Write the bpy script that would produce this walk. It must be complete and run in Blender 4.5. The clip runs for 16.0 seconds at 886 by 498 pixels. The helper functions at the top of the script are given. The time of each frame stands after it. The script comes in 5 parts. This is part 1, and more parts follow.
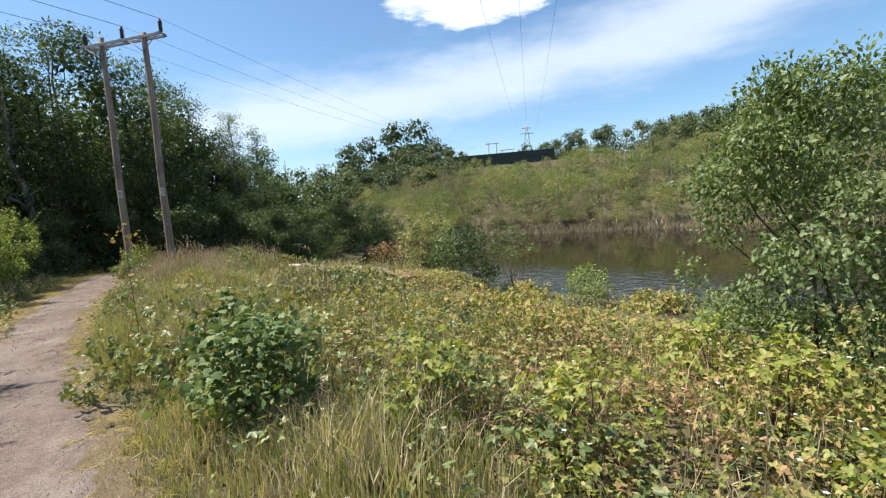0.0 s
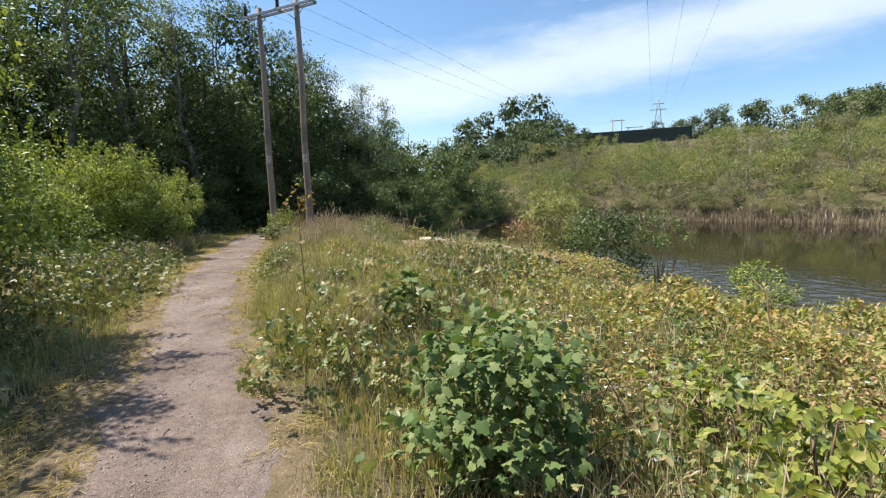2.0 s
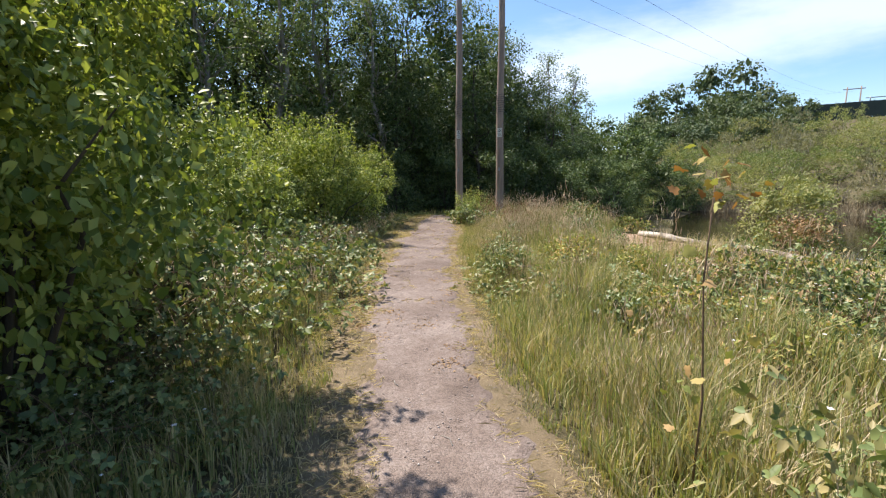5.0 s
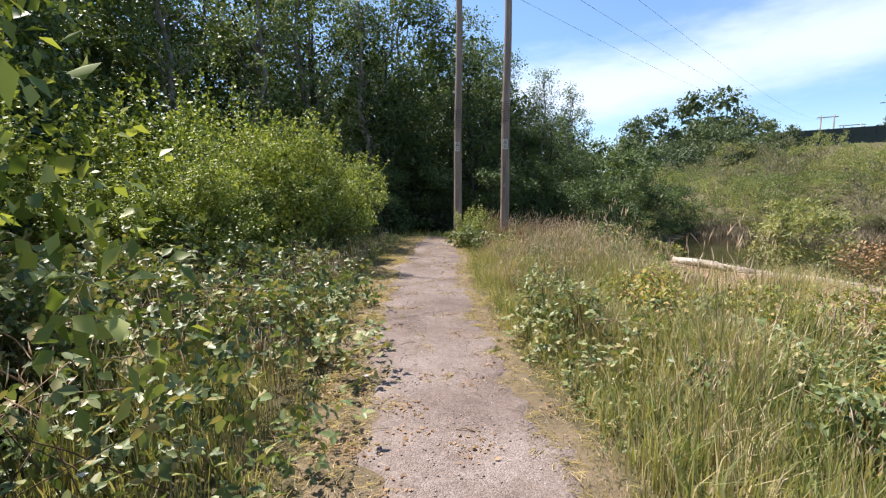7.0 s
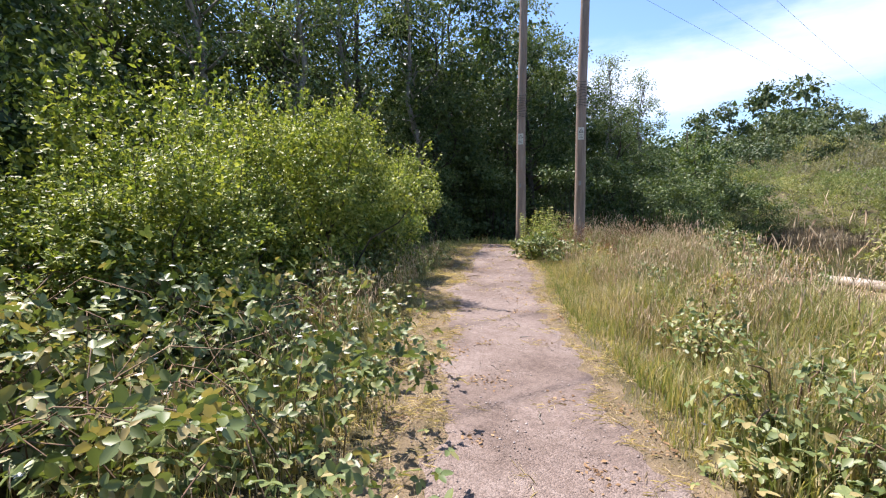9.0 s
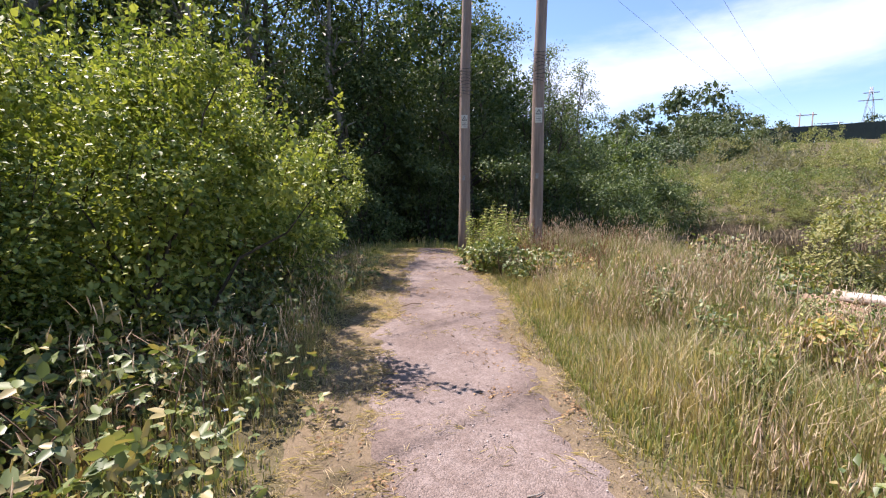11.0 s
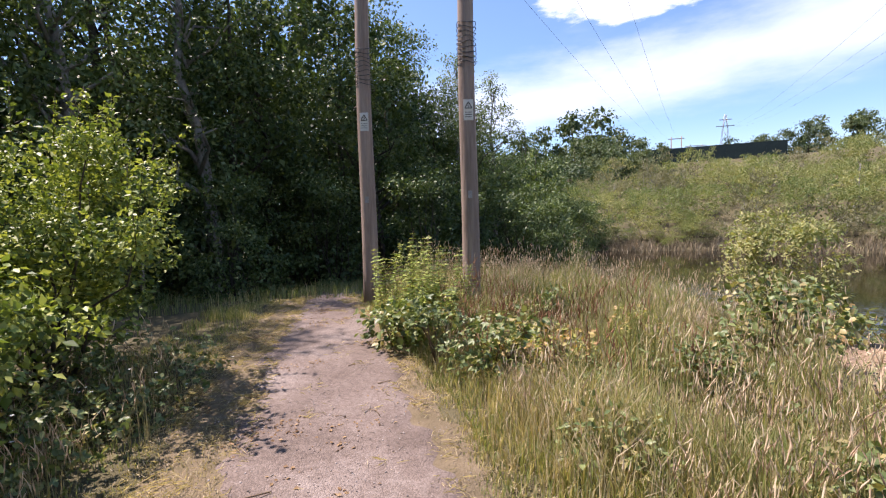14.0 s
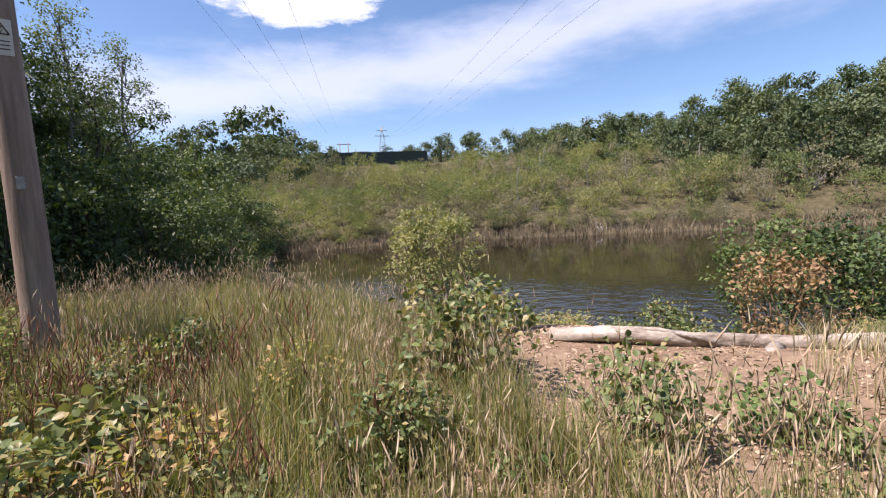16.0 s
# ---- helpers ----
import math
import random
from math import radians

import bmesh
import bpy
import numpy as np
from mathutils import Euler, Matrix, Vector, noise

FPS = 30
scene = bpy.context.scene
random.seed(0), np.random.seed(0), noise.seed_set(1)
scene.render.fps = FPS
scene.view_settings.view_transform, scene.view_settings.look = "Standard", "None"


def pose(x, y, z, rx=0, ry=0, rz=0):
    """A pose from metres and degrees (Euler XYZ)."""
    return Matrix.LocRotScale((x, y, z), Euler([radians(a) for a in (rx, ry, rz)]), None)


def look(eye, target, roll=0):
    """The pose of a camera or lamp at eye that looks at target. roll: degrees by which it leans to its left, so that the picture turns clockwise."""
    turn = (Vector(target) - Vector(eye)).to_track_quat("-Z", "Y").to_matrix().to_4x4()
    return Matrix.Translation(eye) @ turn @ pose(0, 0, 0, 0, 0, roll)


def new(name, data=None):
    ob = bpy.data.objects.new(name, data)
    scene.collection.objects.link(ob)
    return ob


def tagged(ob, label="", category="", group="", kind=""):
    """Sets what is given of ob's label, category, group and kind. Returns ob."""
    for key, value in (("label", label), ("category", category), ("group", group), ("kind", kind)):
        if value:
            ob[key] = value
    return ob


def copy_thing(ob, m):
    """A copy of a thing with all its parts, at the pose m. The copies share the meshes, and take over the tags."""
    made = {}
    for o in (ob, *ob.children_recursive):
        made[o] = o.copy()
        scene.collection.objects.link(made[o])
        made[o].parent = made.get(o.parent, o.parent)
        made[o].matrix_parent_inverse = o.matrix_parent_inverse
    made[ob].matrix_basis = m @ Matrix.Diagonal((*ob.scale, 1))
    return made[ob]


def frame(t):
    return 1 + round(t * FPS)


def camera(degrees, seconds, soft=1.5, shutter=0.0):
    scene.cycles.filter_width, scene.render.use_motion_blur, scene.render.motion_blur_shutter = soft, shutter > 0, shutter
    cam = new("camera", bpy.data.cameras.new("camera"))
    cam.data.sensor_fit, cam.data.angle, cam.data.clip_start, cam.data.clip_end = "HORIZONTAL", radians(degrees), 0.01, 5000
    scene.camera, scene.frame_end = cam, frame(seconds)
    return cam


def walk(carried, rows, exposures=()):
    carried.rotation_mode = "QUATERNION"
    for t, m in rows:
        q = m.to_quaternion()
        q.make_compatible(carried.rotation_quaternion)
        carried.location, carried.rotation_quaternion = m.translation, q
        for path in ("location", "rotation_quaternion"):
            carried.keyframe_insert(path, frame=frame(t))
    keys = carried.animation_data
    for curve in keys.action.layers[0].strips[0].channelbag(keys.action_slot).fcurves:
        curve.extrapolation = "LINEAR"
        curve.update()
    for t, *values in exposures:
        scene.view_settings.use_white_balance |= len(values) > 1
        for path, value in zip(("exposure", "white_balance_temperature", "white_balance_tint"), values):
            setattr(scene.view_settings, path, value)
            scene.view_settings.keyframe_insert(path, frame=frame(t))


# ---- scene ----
cam = camera(87.6, 16.0, soft=1.2)
PATH = [
    (0, (1.342, 0.226, 1.69), (1.175, 2.213, 1.529), -4.3),
    (0.5, (1.035, 0.468, 1.676), (0.57, 2.402, 1.471), -3.1),
    (1, (0.579, 0.693, 1.644), (-0.118, 2.556, 1.435), -1.7),
    (1.5, (0.215, 0.964, 1.64), (-0.485, 2.821, 1.388), -0.5),
    (2, (-0.032, 1.33, 1.673), (-0.649, 3.218, 1.439), -1.6),
    (2.5, (-0.475, 1.584, 1.65), (-1.054, 3.479, 1.377), -2.0),
    (3, (-0.877, 1.852, 1.672), (-1.708, 3.644, 1.357), -1.6),
    (3.5, (-1.333, 2.121, 1.695), (-2.465, 3.74, 1.379), -1.3),
    (3.7, (-1.594, 2.214, 1.713), (-2.808, 3.773, 1.404), -0.5),
    (5.8, (-3.503, 4.057, 1.597), (-4.656, 5.666, 1.311), 0.4),
    (6, (-3.691, 4.208, 1.559), (-4.792, 5.855, 1.287), 0.1),
    (6.5, (-4.24, 4.571, 1.539), (-5.288, 6.255, 1.278), 0.7),
    (7, (-4.746, 4.949, 1.505), (-5.896, 6.572, 1.294), 0.3),
    (7.5, (-5.296, 5.273, 1.535), (-6.567, 6.797, 1.284), 1.6),
    (8, (-5.764, 5.788, 1.509), (-7.105, 7.252, 1.267), 1.0),
    (8.5, (-6.23, 6.271, 1.475), (-7.62, 7.69, 1.243), 0.7),
    (8.9, (-6.514, 6.671, 1.495), (-7.845, 8.148, 1.275), -0.2),
    (9, (-6.574, 6.782, 1.49), (-7.886, 8.278, 1.289), -0.2),
    (11.3, (-8.65, 9.359, 1.508), (-9.699, 11.049, 1.303), 0.0),
    (11.5, (-8.774, 9.566, 1.546), (-9.811, 11.267, 1.367), -0.3),
    (12, (-9.149, 10.091, 1.552), (-10.169, 11.804, 1.386), -0.9),
    (12.5, (-9.47, 10.582, 1.576), (-10.434, 12.324, 1.39), -0.6),
    (13, (-9.762, 11.111, 1.609), (-10.739, 12.85, 1.461), -1.2),
    (13.5, (-10.103, 11.65, 1.606), (-10.989, 13.436, 1.455), -0.7),
    (14, (-10.197, 12.245, 1.624), (-10.928, 14.103, 1.495), -1.4),
    (14.5, (-10.213, 12.756, 1.633), (-10.659, 14.701, 1.498), -1.8),
    (15, (-10.143, 13.226, 1.644), (-10.271, 15.217, 1.502), -2.6),
    (15.5, (-9.978, 13.656, 1.645), (-9.802, 15.644, 1.519), -3.8),
    (16, (-9.95, 14.172, 1.56), (-9.383, 16.082, 1.385), -3.0),
]
walk(cam, [(t, look(eye, target, roll)) for t, eye, target, roll in PATH],
     exposures=[(0, 0.83, 6450, 12), (2, 0.89, 6500, 14), (3.5, 1.1, 6500, 15), (6, 1.01, 6400, 17), (7, 1.06, 6350, 18), (8, 1.33, 6300, 22), (9, 1.34, 6300, 23), (11.5, 1.22, 6350, 29), (12.5, 1.2, 6350, 29), (14.5, 1.1, 6450, 28), (15.5, 0.87, 6450, 28), (16, 0.8, 6450, 28)])

# ---- world, sun, exposure ----
SUN_TO = Vector((-0.52, 0.0, 0.87)).normalized()
sun_data = bpy.data.lights.new("sun", "SUN")
sun_data.energy, sun_data.angle, sun_data.color = 5.0, radians(0.55), (1.0, 0.94, 0.82)
sun = new("sun", sun_data)
sun.matrix_world = look(SUN_TO * 100, (0, 0, 0))

world = bpy.data.worlds.new("world")
scene.world = world
world.use_nodes = True
wn, wl = world.node_tree.nodes, world.node_tree.links
wn.clear()


def wmath(op, a, b=None, c=None):
    n = wn.new("ShaderNodeMath")
    n.operation = op
    for k, v in enumerate((a, b, c)):
        if v is None:
            continue
        if isinstance(v, (int, float)):
            n.inputs[k].default_value = v
        else:
            wl.new(v, n.inputs[k])
    return n.outputs[0]


def wramp(value, lo, hi, smooth=True):
    n = wn.new("ShaderNodeMapRange")
    n.interpolation_type = "SMOOTHSTEP" if smooth else "LINEAR"
    wl.new(value, n.inputs[0])
    n.inputs[1].default_value, n.inputs[2].default_value = lo, hi
    return n.outputs[0]


sky = wn.new("ShaderNodeTexSky")
sky.sky_type, sky.sun_disc = "NISHITA", False
sky.sun_elevation, sky.sun_rotation = math.asin(SUN_TO.z), math.atan2(SUN_TO.x, SUN_TO.y)
sky.air_density, sky.dust_density, sky.ozone_density = 1.0, 0.6, 2.0
coord = wn.new("ShaderNodeTexCoord")
sep = wn.new("ShaderNodeSeparateXYZ")
wl.new(coord.outputs["Generated"], sep.inputs[0])
azim = wmath("MULTIPLY", wmath("ARCTAN2", sep.outputs[0], sep.outputs[1]), 57.2958)
elev = wmath("MULTIPLY", wmath("ARCSINE", sep.outputs[2]), 57.2958)
flat = wn.new("ShaderNodeCombineXYZ")
wl.new(wmath("MULTIPLY", azim, 0.05), flat.inputs[0])
wl.new(wmath("MULTIPLY", elev, 0.16), flat.inputs[1])


def wnoise(scale, detail, rough):
    n = wn.new("ShaderNodeTexNoise")
    wl.new(flat.outputs[0], n.inputs["Vector"])
    n.inputs["Scale"].default_value, n.inputs["Detail"].default_value, n.inputs["Roughness"].default_value = scale, detail, rough
    return n.outputs[0]


# a long veil of cirrus that climbs to the east, with ragged edges
veil_axis = wmath("ADD", wmath("MULTIPLY", azim, 0.13), 14.6)
veil = wmath("SUBTRACT", 1.0, wmath("DIVIDE", wmath("ABSOLUTE", wmath("SUBTRACT", elev, veil_axis)), 5.6))
veil = wmath("ADD", veil, wmath("MULTIPLY", wmath("SUBTRACT", wnoise(1.3, 6, 0.6), 0.5), 1.5))
veil = wmath("MULTIPLY", wramp(veil, -0.05, 0.95), 0.68)
# one fair-weather cumulus with a flat base
dx = wmath("DIVIDE", wmath("SUBTRACT", azim, 1.0), 10.5)
dy = wmath("SUBTRACT", elev, 23.6)
dy = wmath("DIVIDE", dy, 3.3)
puff = wmath("SUBTRACT", 1.0, wmath("SQRT", wmath("ADD", wmath("MULTIPLY", dx, dx), wmath("MULTIPLY", dy, dy))))
puff = wramp(wmath("ADD", puff, wmath("MULTIPLY", wmath("SUBTRACT", wnoise(3.2, 7, 0.62), 0.5), 1.3)), 0.0, 0.28)
# thin scattered high cloud elsewhere, and milky air near the horizon
thin = wmath("MULTIPLY", wramp(wnoise(0.55, 5, 0.6), 0.52, 0.85), 0.45)
haze = wmath("MULTIPLY", wramp(elev, 11.0, -2.0), 0.55)
cloud = wmath("MAXIMUM", wmath("MAXIMUM", veil, puff), wmath("MAXIMUM", thin, haze))
tint = wn.new("ShaderNodeMix")
tint.data_type, tint.blend_type = "RGBA", "MULTIPLY"
tint.inputs[0].default_value = 1.0
wl.new(sky.outputs[0], tint.inputs[6])
tint.inputs[7].default_value = (1.0, 1.2, 1.25, 1)
mixc = wn.new("ShaderNodeMix")
mixc.data_type = "RGBA"
wl.new(cloud, mixc.inputs[0])
wl.new(tint.outputs[2], mixc.inputs[6])
mixc.inputs[7].default_value = (7.0, 7.8, 8.5, 1)
back = wn.new("ShaderNodeBackground")
wl.new(mixc.outputs[2], back.inputs[0])
back.inputs[1].default_value = 0.081
outw = wn.new("ShaderNodeOutputWorld")
wl.new(back.outputs[0], outw.inputs[0])


# ---- materials ----
def material(name):
    m = bpy.data.materials.new(name)
    m.use_nodes = True
    n = m.node_tree.nodes
    return m, n, m.node_tree.links, n["Principled BSDF"]


def ramp(n, stops):
    r = n.new("ShaderNodeValToRGB")
    e = r.color_ramp.elements
    while len(e) < len(stops):
        e.new(0.5)
    for el, (p, c) in zip(e, stops):
        el.position, el.color = p, (*c, 1)
    return r


def noise_tex(n, l, scale, detail=4, rough=0.55, vec=None):
    t = n.new("ShaderNodeTexNoise")
    t.inputs["Scale"].default_value, t.inputs["Detail"].default_value, t.inputs["Roughness"].default_value = scale, detail, rough
    if vec is not None:
        l.new(vec, t.inputs["Vector"])
    return t


def leaf_material(name, stops, through_light=0.35, rough=0.5, patch=0.25, spec=0.35, vary=1.0, each=0.30):
    """Foliage: each leaf its own tone, drifting in patches, and some light coming through."""
    m, n, l, b = material(name)
    geo = n.new("ShaderNodeNewGeometry")
    tc = n.new("ShaderNodeTexCoord")
    obj = n.new("ShaderNodeObjectInfo")
    drift = noise_tex(n, l, 0.9, 3, 0.5, tc.outputs["Object"])
    a = n.new("ShaderNodeMath")
    a.operation = "MULTIPLY_ADD"
    l.new(drift.outputs[0], a.inputs[0])
    a.inputs[1].default_value, a.inputs[2].default_value = patch * 3, -patch * 1.5
    s = n.new("ShaderNodeMath")
    s.operation = "MULTIPLY_ADD"
    l.new(geo.outputs["Random Per Island"], s.inputs[0])
    s.inputs[1].default_value = vary
    a.inputs[2].default_value = -patch * 1.5 + (1 - vary) * 0.45 - (each - 0.3) * 0.5
    l.new(a.outputs[0], s.inputs[2])
    o = n.new("ShaderNodeMath")
    o.operation = "MULTIPLY_ADD"
    l.new(obj.outputs["Random"], o.inputs[0])
    o.inputs[1].default_value = each
    l.new(s.outputs[0], o.inputs[2])
    r = ramp(n, stops)
    l.new(o.outputs[0], r.inputs[0])
    l.new(r.outputs[0], b.inputs["Base Color"])
    b.inputs["Roughness"].default_value = rough
    b.inputs["Specular IOR Level"].default_value = spec
    t = n.new("ShaderNodeBsdfTranslucent")
    g = n.new("ShaderNodeMix")
    g.data_type, g.blend_type = "RGBA", "MULTIPLY"
    g.inputs[0].default_value = 1.0
    l.new(r.outputs[0], g.inputs[6])
    g.inputs[7].default_value = (1.2, 1.22, 0.5, 1)
    l.new(g.outputs[2], t.inputs[0])
    mx = n.new("ShaderNodeMixShader")
    mx.inputs[0].default_value = through_light
    l.new(b.outputs[0], mx.inputs[1])
    l.new(t.outputs[0], mx.inputs[2])
    l.new(mx.outputs[0], n["Material Output"].inputs[0])
    return m


def solid_material(name, stops, scale=6.0, rough=0.8, bump=0.4, bump_scale=40.0, metal=0.0, stretch=(1, 1, 1), spec=0.3):
    """Wood, soil, stone, metal: two scales of tone and a fine relief."""
    m, n, l, b = material(name)
    tc = n.new("ShaderNodeTexCoord")
    mp = n.new("ShaderNodeMapping")
    mp.inputs["Scale"].default_value = stretch
    l.new(tc.outputs["Object"], mp.inputs[0])
    big = noise_tex(n, l, scale, 6, 0.62, mp.outputs[0])
    fine = noise_tex(n, l, bump_scale, 5, 0.65, mp.outputs[0])
    mixv = n.new("ShaderNodeMath")
    mixv.operation = "MULTIPLY_ADD"
    l.new(fine.outputs[0], mixv.inputs[0])
    mixv.inputs[1].default_value = 0.45
    sh = n.new("ShaderNodeMath")
    sh.operation = "MULTIPLY_ADD"
    l.new(big.outputs[0], sh.inputs[0])
    sh.inputs[1].default_value, sh.inputs[2].default_value = 1.1, -0.27
    l.new(sh.outputs[0], mixv.inputs[2])
    r = ramp(n, stops)
    l.new(mixv.outputs[0], r.inputs[0])
    l.new(r.outputs[0], b.inputs["Base Color"])
    b.inputs["Roughness"].default_value, b.inputs["Metallic"].default_value = rough, metal
    b.inputs["Specular IOR Level"].default_value = spec
    bp = n.new("ShaderNodeBump")
    bp.inputs["Strength"].default_value, bp.inputs["Distance"].default_value = bump, 0.02
    l.new(fine.outputs[0], bp.inputs["Height"])
    l.new(bp.outputs[0], b.inputs["Normal"])
    return m


def island_material(name, stops, rough=0.8, spec=0.25, through_light=0.0):
    m, n, l, b = material(name)
    geo = n.new("ShaderNodeNewGeometry")
    r = ramp(n, stops)
    l.new(geo.outputs["Random Per Island"], r.inputs[0])
    l.new(r.outputs[0], b.inputs["Base Color"])
    b.inputs["Roughness"].default_value = rough
    b.inputs["Specular IOR Level"].default_value = spec
    if through_light:
        t = n.new("ShaderNodeBsdfTranslucent")
        l.new(r.outputs[0], t.inputs[0])
        mx = n.new("ShaderNodeMixShader")
        mx.inputs[0].default_value = through_light
        l.new(b.outputs[0], mx.inputs[1])
        l.new(t.outputs[0], mx.inputs[2])
        l.new(mx.outputs[0], n["Material Output"].inputs[0])
    return m


M_WOODS = leaf_material("woodland_leaf", [(0.0, (0.028, 0.050, 0.020)), (0.5, (0.064, 0.104, 0.038)), (1.0, (0.148, 0.195, 0.068))], 0.24, 0.5, 0.5, 0.28, 0.75, 0.4)
M_BIRCH = leaf_material("birch_leaf", [(0.0, (0.074, 0.119, 0.049)), (0.6, (0.132, 0.189, 0.070)), (1.0, (0.206, 0.252, 0.112))], 0.3)
M_SALLOW = leaf_material("sallow_leaf", [(0.0, (0.053, 0.090, 0.022)), (0.5, (0.159, 0.220, 0.045)), (1.0, (0.375, 0.41, 0.11))], 0.31, 0.5)
M_BRAMBLE = leaf_material("bramble_leaf", [(0.0, (0.042, 0.070, 0.026)), (0.45, (0.115, 0.158, 0.056)), (0.85, (0.205, 0.245, 0.090)), (1.0, (0.320, 0.27, 0.12))], 0.24, 0.45, 0.4, 0.35, 0.9)
M_BRAMBLE_PALE = leaf_material("pale_bramble_leaf", [(0.0, (0.090, 0.122, 0.036)), (0.45, (0.212, 0.243, 0.067)), (0.8, (0.360, 0.350, 0.107)), (1.0, (0.463, 0.305, 0.140))], 0.33, 0.5, 0.3, 0.25)
M_BROADLEAF = leaf_material("broad_leaf", [(0.0, (0.059, 0.11, 0.035)), (0.6, (0.119, 0.18, 0.06)), (1.0, (0.194, 0.24, 0.09))], 0.25, 0.55, 0.25, 0.22)
M_LIME = leaf_material("lime_leaf", [(0.0, (0.12, 0.17, 0.03)), (0.6, (0.24, 0.29, 0.055)), (1.0, (0.38, 0.36, 0.10))], 0.4)
M_ORANGE = leaf_material("orange_leaf", [(0.0, (0.16, 0.09, 0.03)), (0.6, (0.32, 0.15, 0.055)), (1.0, (0.34, 0.26, 0.08))], 0.3)
M_DRYLEAF = leaf_material("dry_leaf", [(0.0, (0.10, 0.055, 0.028)), (0.5, (0.22, 0.13, 0.06)), (1.0, (0.36, 0.24, 0.13))], 0.2, 0.7)
M_FAR_WILLOW = leaf_material("far_willow_leaf", [(0.0, (0.079, 0.122, 0.043)), (0.45, (0.153, 0.194, 0.067)), (0.75, (0.237, 0.260, 0.097)), (1.0, (0.339, 0.322, 0.140))], 0.3, 0.65, 0.45, 0.3, 0.5, 0.6)
M_FAR_OLIVE = leaf_material("far_olive_leaf", [(0.0, (0.113, 0.119, 0.067)), (0.6, (0.198, 0.190, 0.113)), (1.0, (0.316, 0.288, 0.182))], 0.3, 0.7, 0.35, 0.3, 0.5, 0.5)
M_FAR_GREEN = leaf_material("far_green_leaf", [(0.0, (0.040, 0.066, 0.034)), (0.5, (0.080, 0.115, 0.052)), (1.0, (0.15, 0.18, 0.080))], 0.2, 0.55, 0.35, 0.3, 0.5, 0.6)
M_GRASS = leaf_material("grass_blade", [(0.0, (0.096, 0.14, 0.042)), (0.4, (0.203, 0.24, 0.085)), (0.75, (0.305, 0.31, 0.14)), (1.0, (0.475, 0.40, 0.23))], 0.35, 0.55, 0.3)
M_STRAW = leaf_material("straw_blade", [(0.0, (0.250, 0.215, 0.125)), (0.45, (0.430, 0.355, 0.230)), (1.0, (0.620, 0.515, 0.365))], 0.3, 0.7, 0.25)
M_SEED = island_material("seed_head", [(0.0, (0.53, 0.38, 0.27)), (0.5, (0.71, 0.56, 0.39)), (1.0, (0.81, 0.71, 0.53))], 0.85, 0.15, 0.4)
M_DOCK = island_material("dock_seed", [(0.0, (0.17, 0.075, 0.045)), (0.6, (0.29, 0.14, 0.085)), (1.0, (0.40, 0.24, 0.15))], 0.85, 0.15, 0.2)
M_STALK = island_material("stalk", [(0.0, (0.15, 0.17, 0.05)), (1.0, (0.40, 0.32, 0.16))], 0.7, 0.2, 0.15)
M_REED = island_material("reed", [(0.0, (0.14, 0.11, 0.07)), (0.6, (0.25, 0.20, 0.13)), (1.0, (0.36, 0.30, 0.20))], 0.85, 0.15, 0.1)
M_PETAL = island_material("petal", [(0.0, (0.72, 0.70, 0.68)), (1.0, (0.85, 0.84, 0.82))], 0.6, 0.2, 0.3)
M_BARK = solid_material("bark", [(0.25, (0.035, 0.028, 0.022)), (0.6, (0.085, 0.07, 0.055)), (0.9, (0.15, 0.13, 0.10))], 3.0, 0.9, 0.8, 30.0, stretch=(1, 1, 0.25))
M_PALEBARK = solid_material("pale_bark", [(0.25, (0.10, 0.09, 0.08)), (0.6, (0.28, 0.26, 0.23)), (0.9, (0.42, 0.40, 0.36))], 3.0, 0.85, 0.6, 24.0, stretch=(1, 1, 0.6))
M_CANE = solid_material("cane", [(0.3, (0.10, 0.06, 0.04)), (0.7, (0.20, 0.14, 0.08)), (0.95, (0.22, 0.22, 0.09))], 5.0, 0.8, 0.3, 60.0)
M_GROUND = solid_material("soil_and_litter", [(0.2, (0.050, 0.042, 0.024)), (0.5, (0.092, 0.080, 0.044)), (0.75, (0.140, 0.118, 0.070)), (0.95, (0.20, 0.165, 0.105))], 1.4, 0.95, 0.8, 26.0, spec=0.1)
M_WATER, n, l, b = material("pond_water")
b.inputs["Base Color"].default_value = (0.014, 0.011, 0.006, 1)
b.inputs["Roughness"].default_value, b.inputs["IOR"].default_value = 0.02, 1.33
tc = n.new("ShaderNodeTexCoord")
rip = noise_tex(n, l, 1.6, 3, 0.55, tc.outputs["Object"])
bp = n.new("ShaderNodeBump")
# a light breeze ruffles the water under the near bank; the far side lies still
sp = n.new("ShaderNodeSeparateXYZ")
l.new(tc.outputs["Object"], sp.inputs[0])
ad = n.new("ShaderNodeMath")
l.new(sp.outputs[0], ad.inputs[0])
l.new(sp.outputs[1], ad.inputs[1])
mr = n.new("ShaderNodeMapRange")
l.new(ad.outputs[0], mr.inputs[0])
mr.inputs[1].default_value, mr.inputs[2].default_value, mr.inputs[3].default_value, mr.inputs[4].default_value = 29.0, 43.0, 0.8, 0.05
l.new(mr.outputs[0], bp.inputs["Strength"])
bp.inputs["Distance"].default_value = 0.1
l.new(rip.outputs[0], bp.inputs["Height"])
l.new(bp.outputs[0], b.inputs["Normal"])

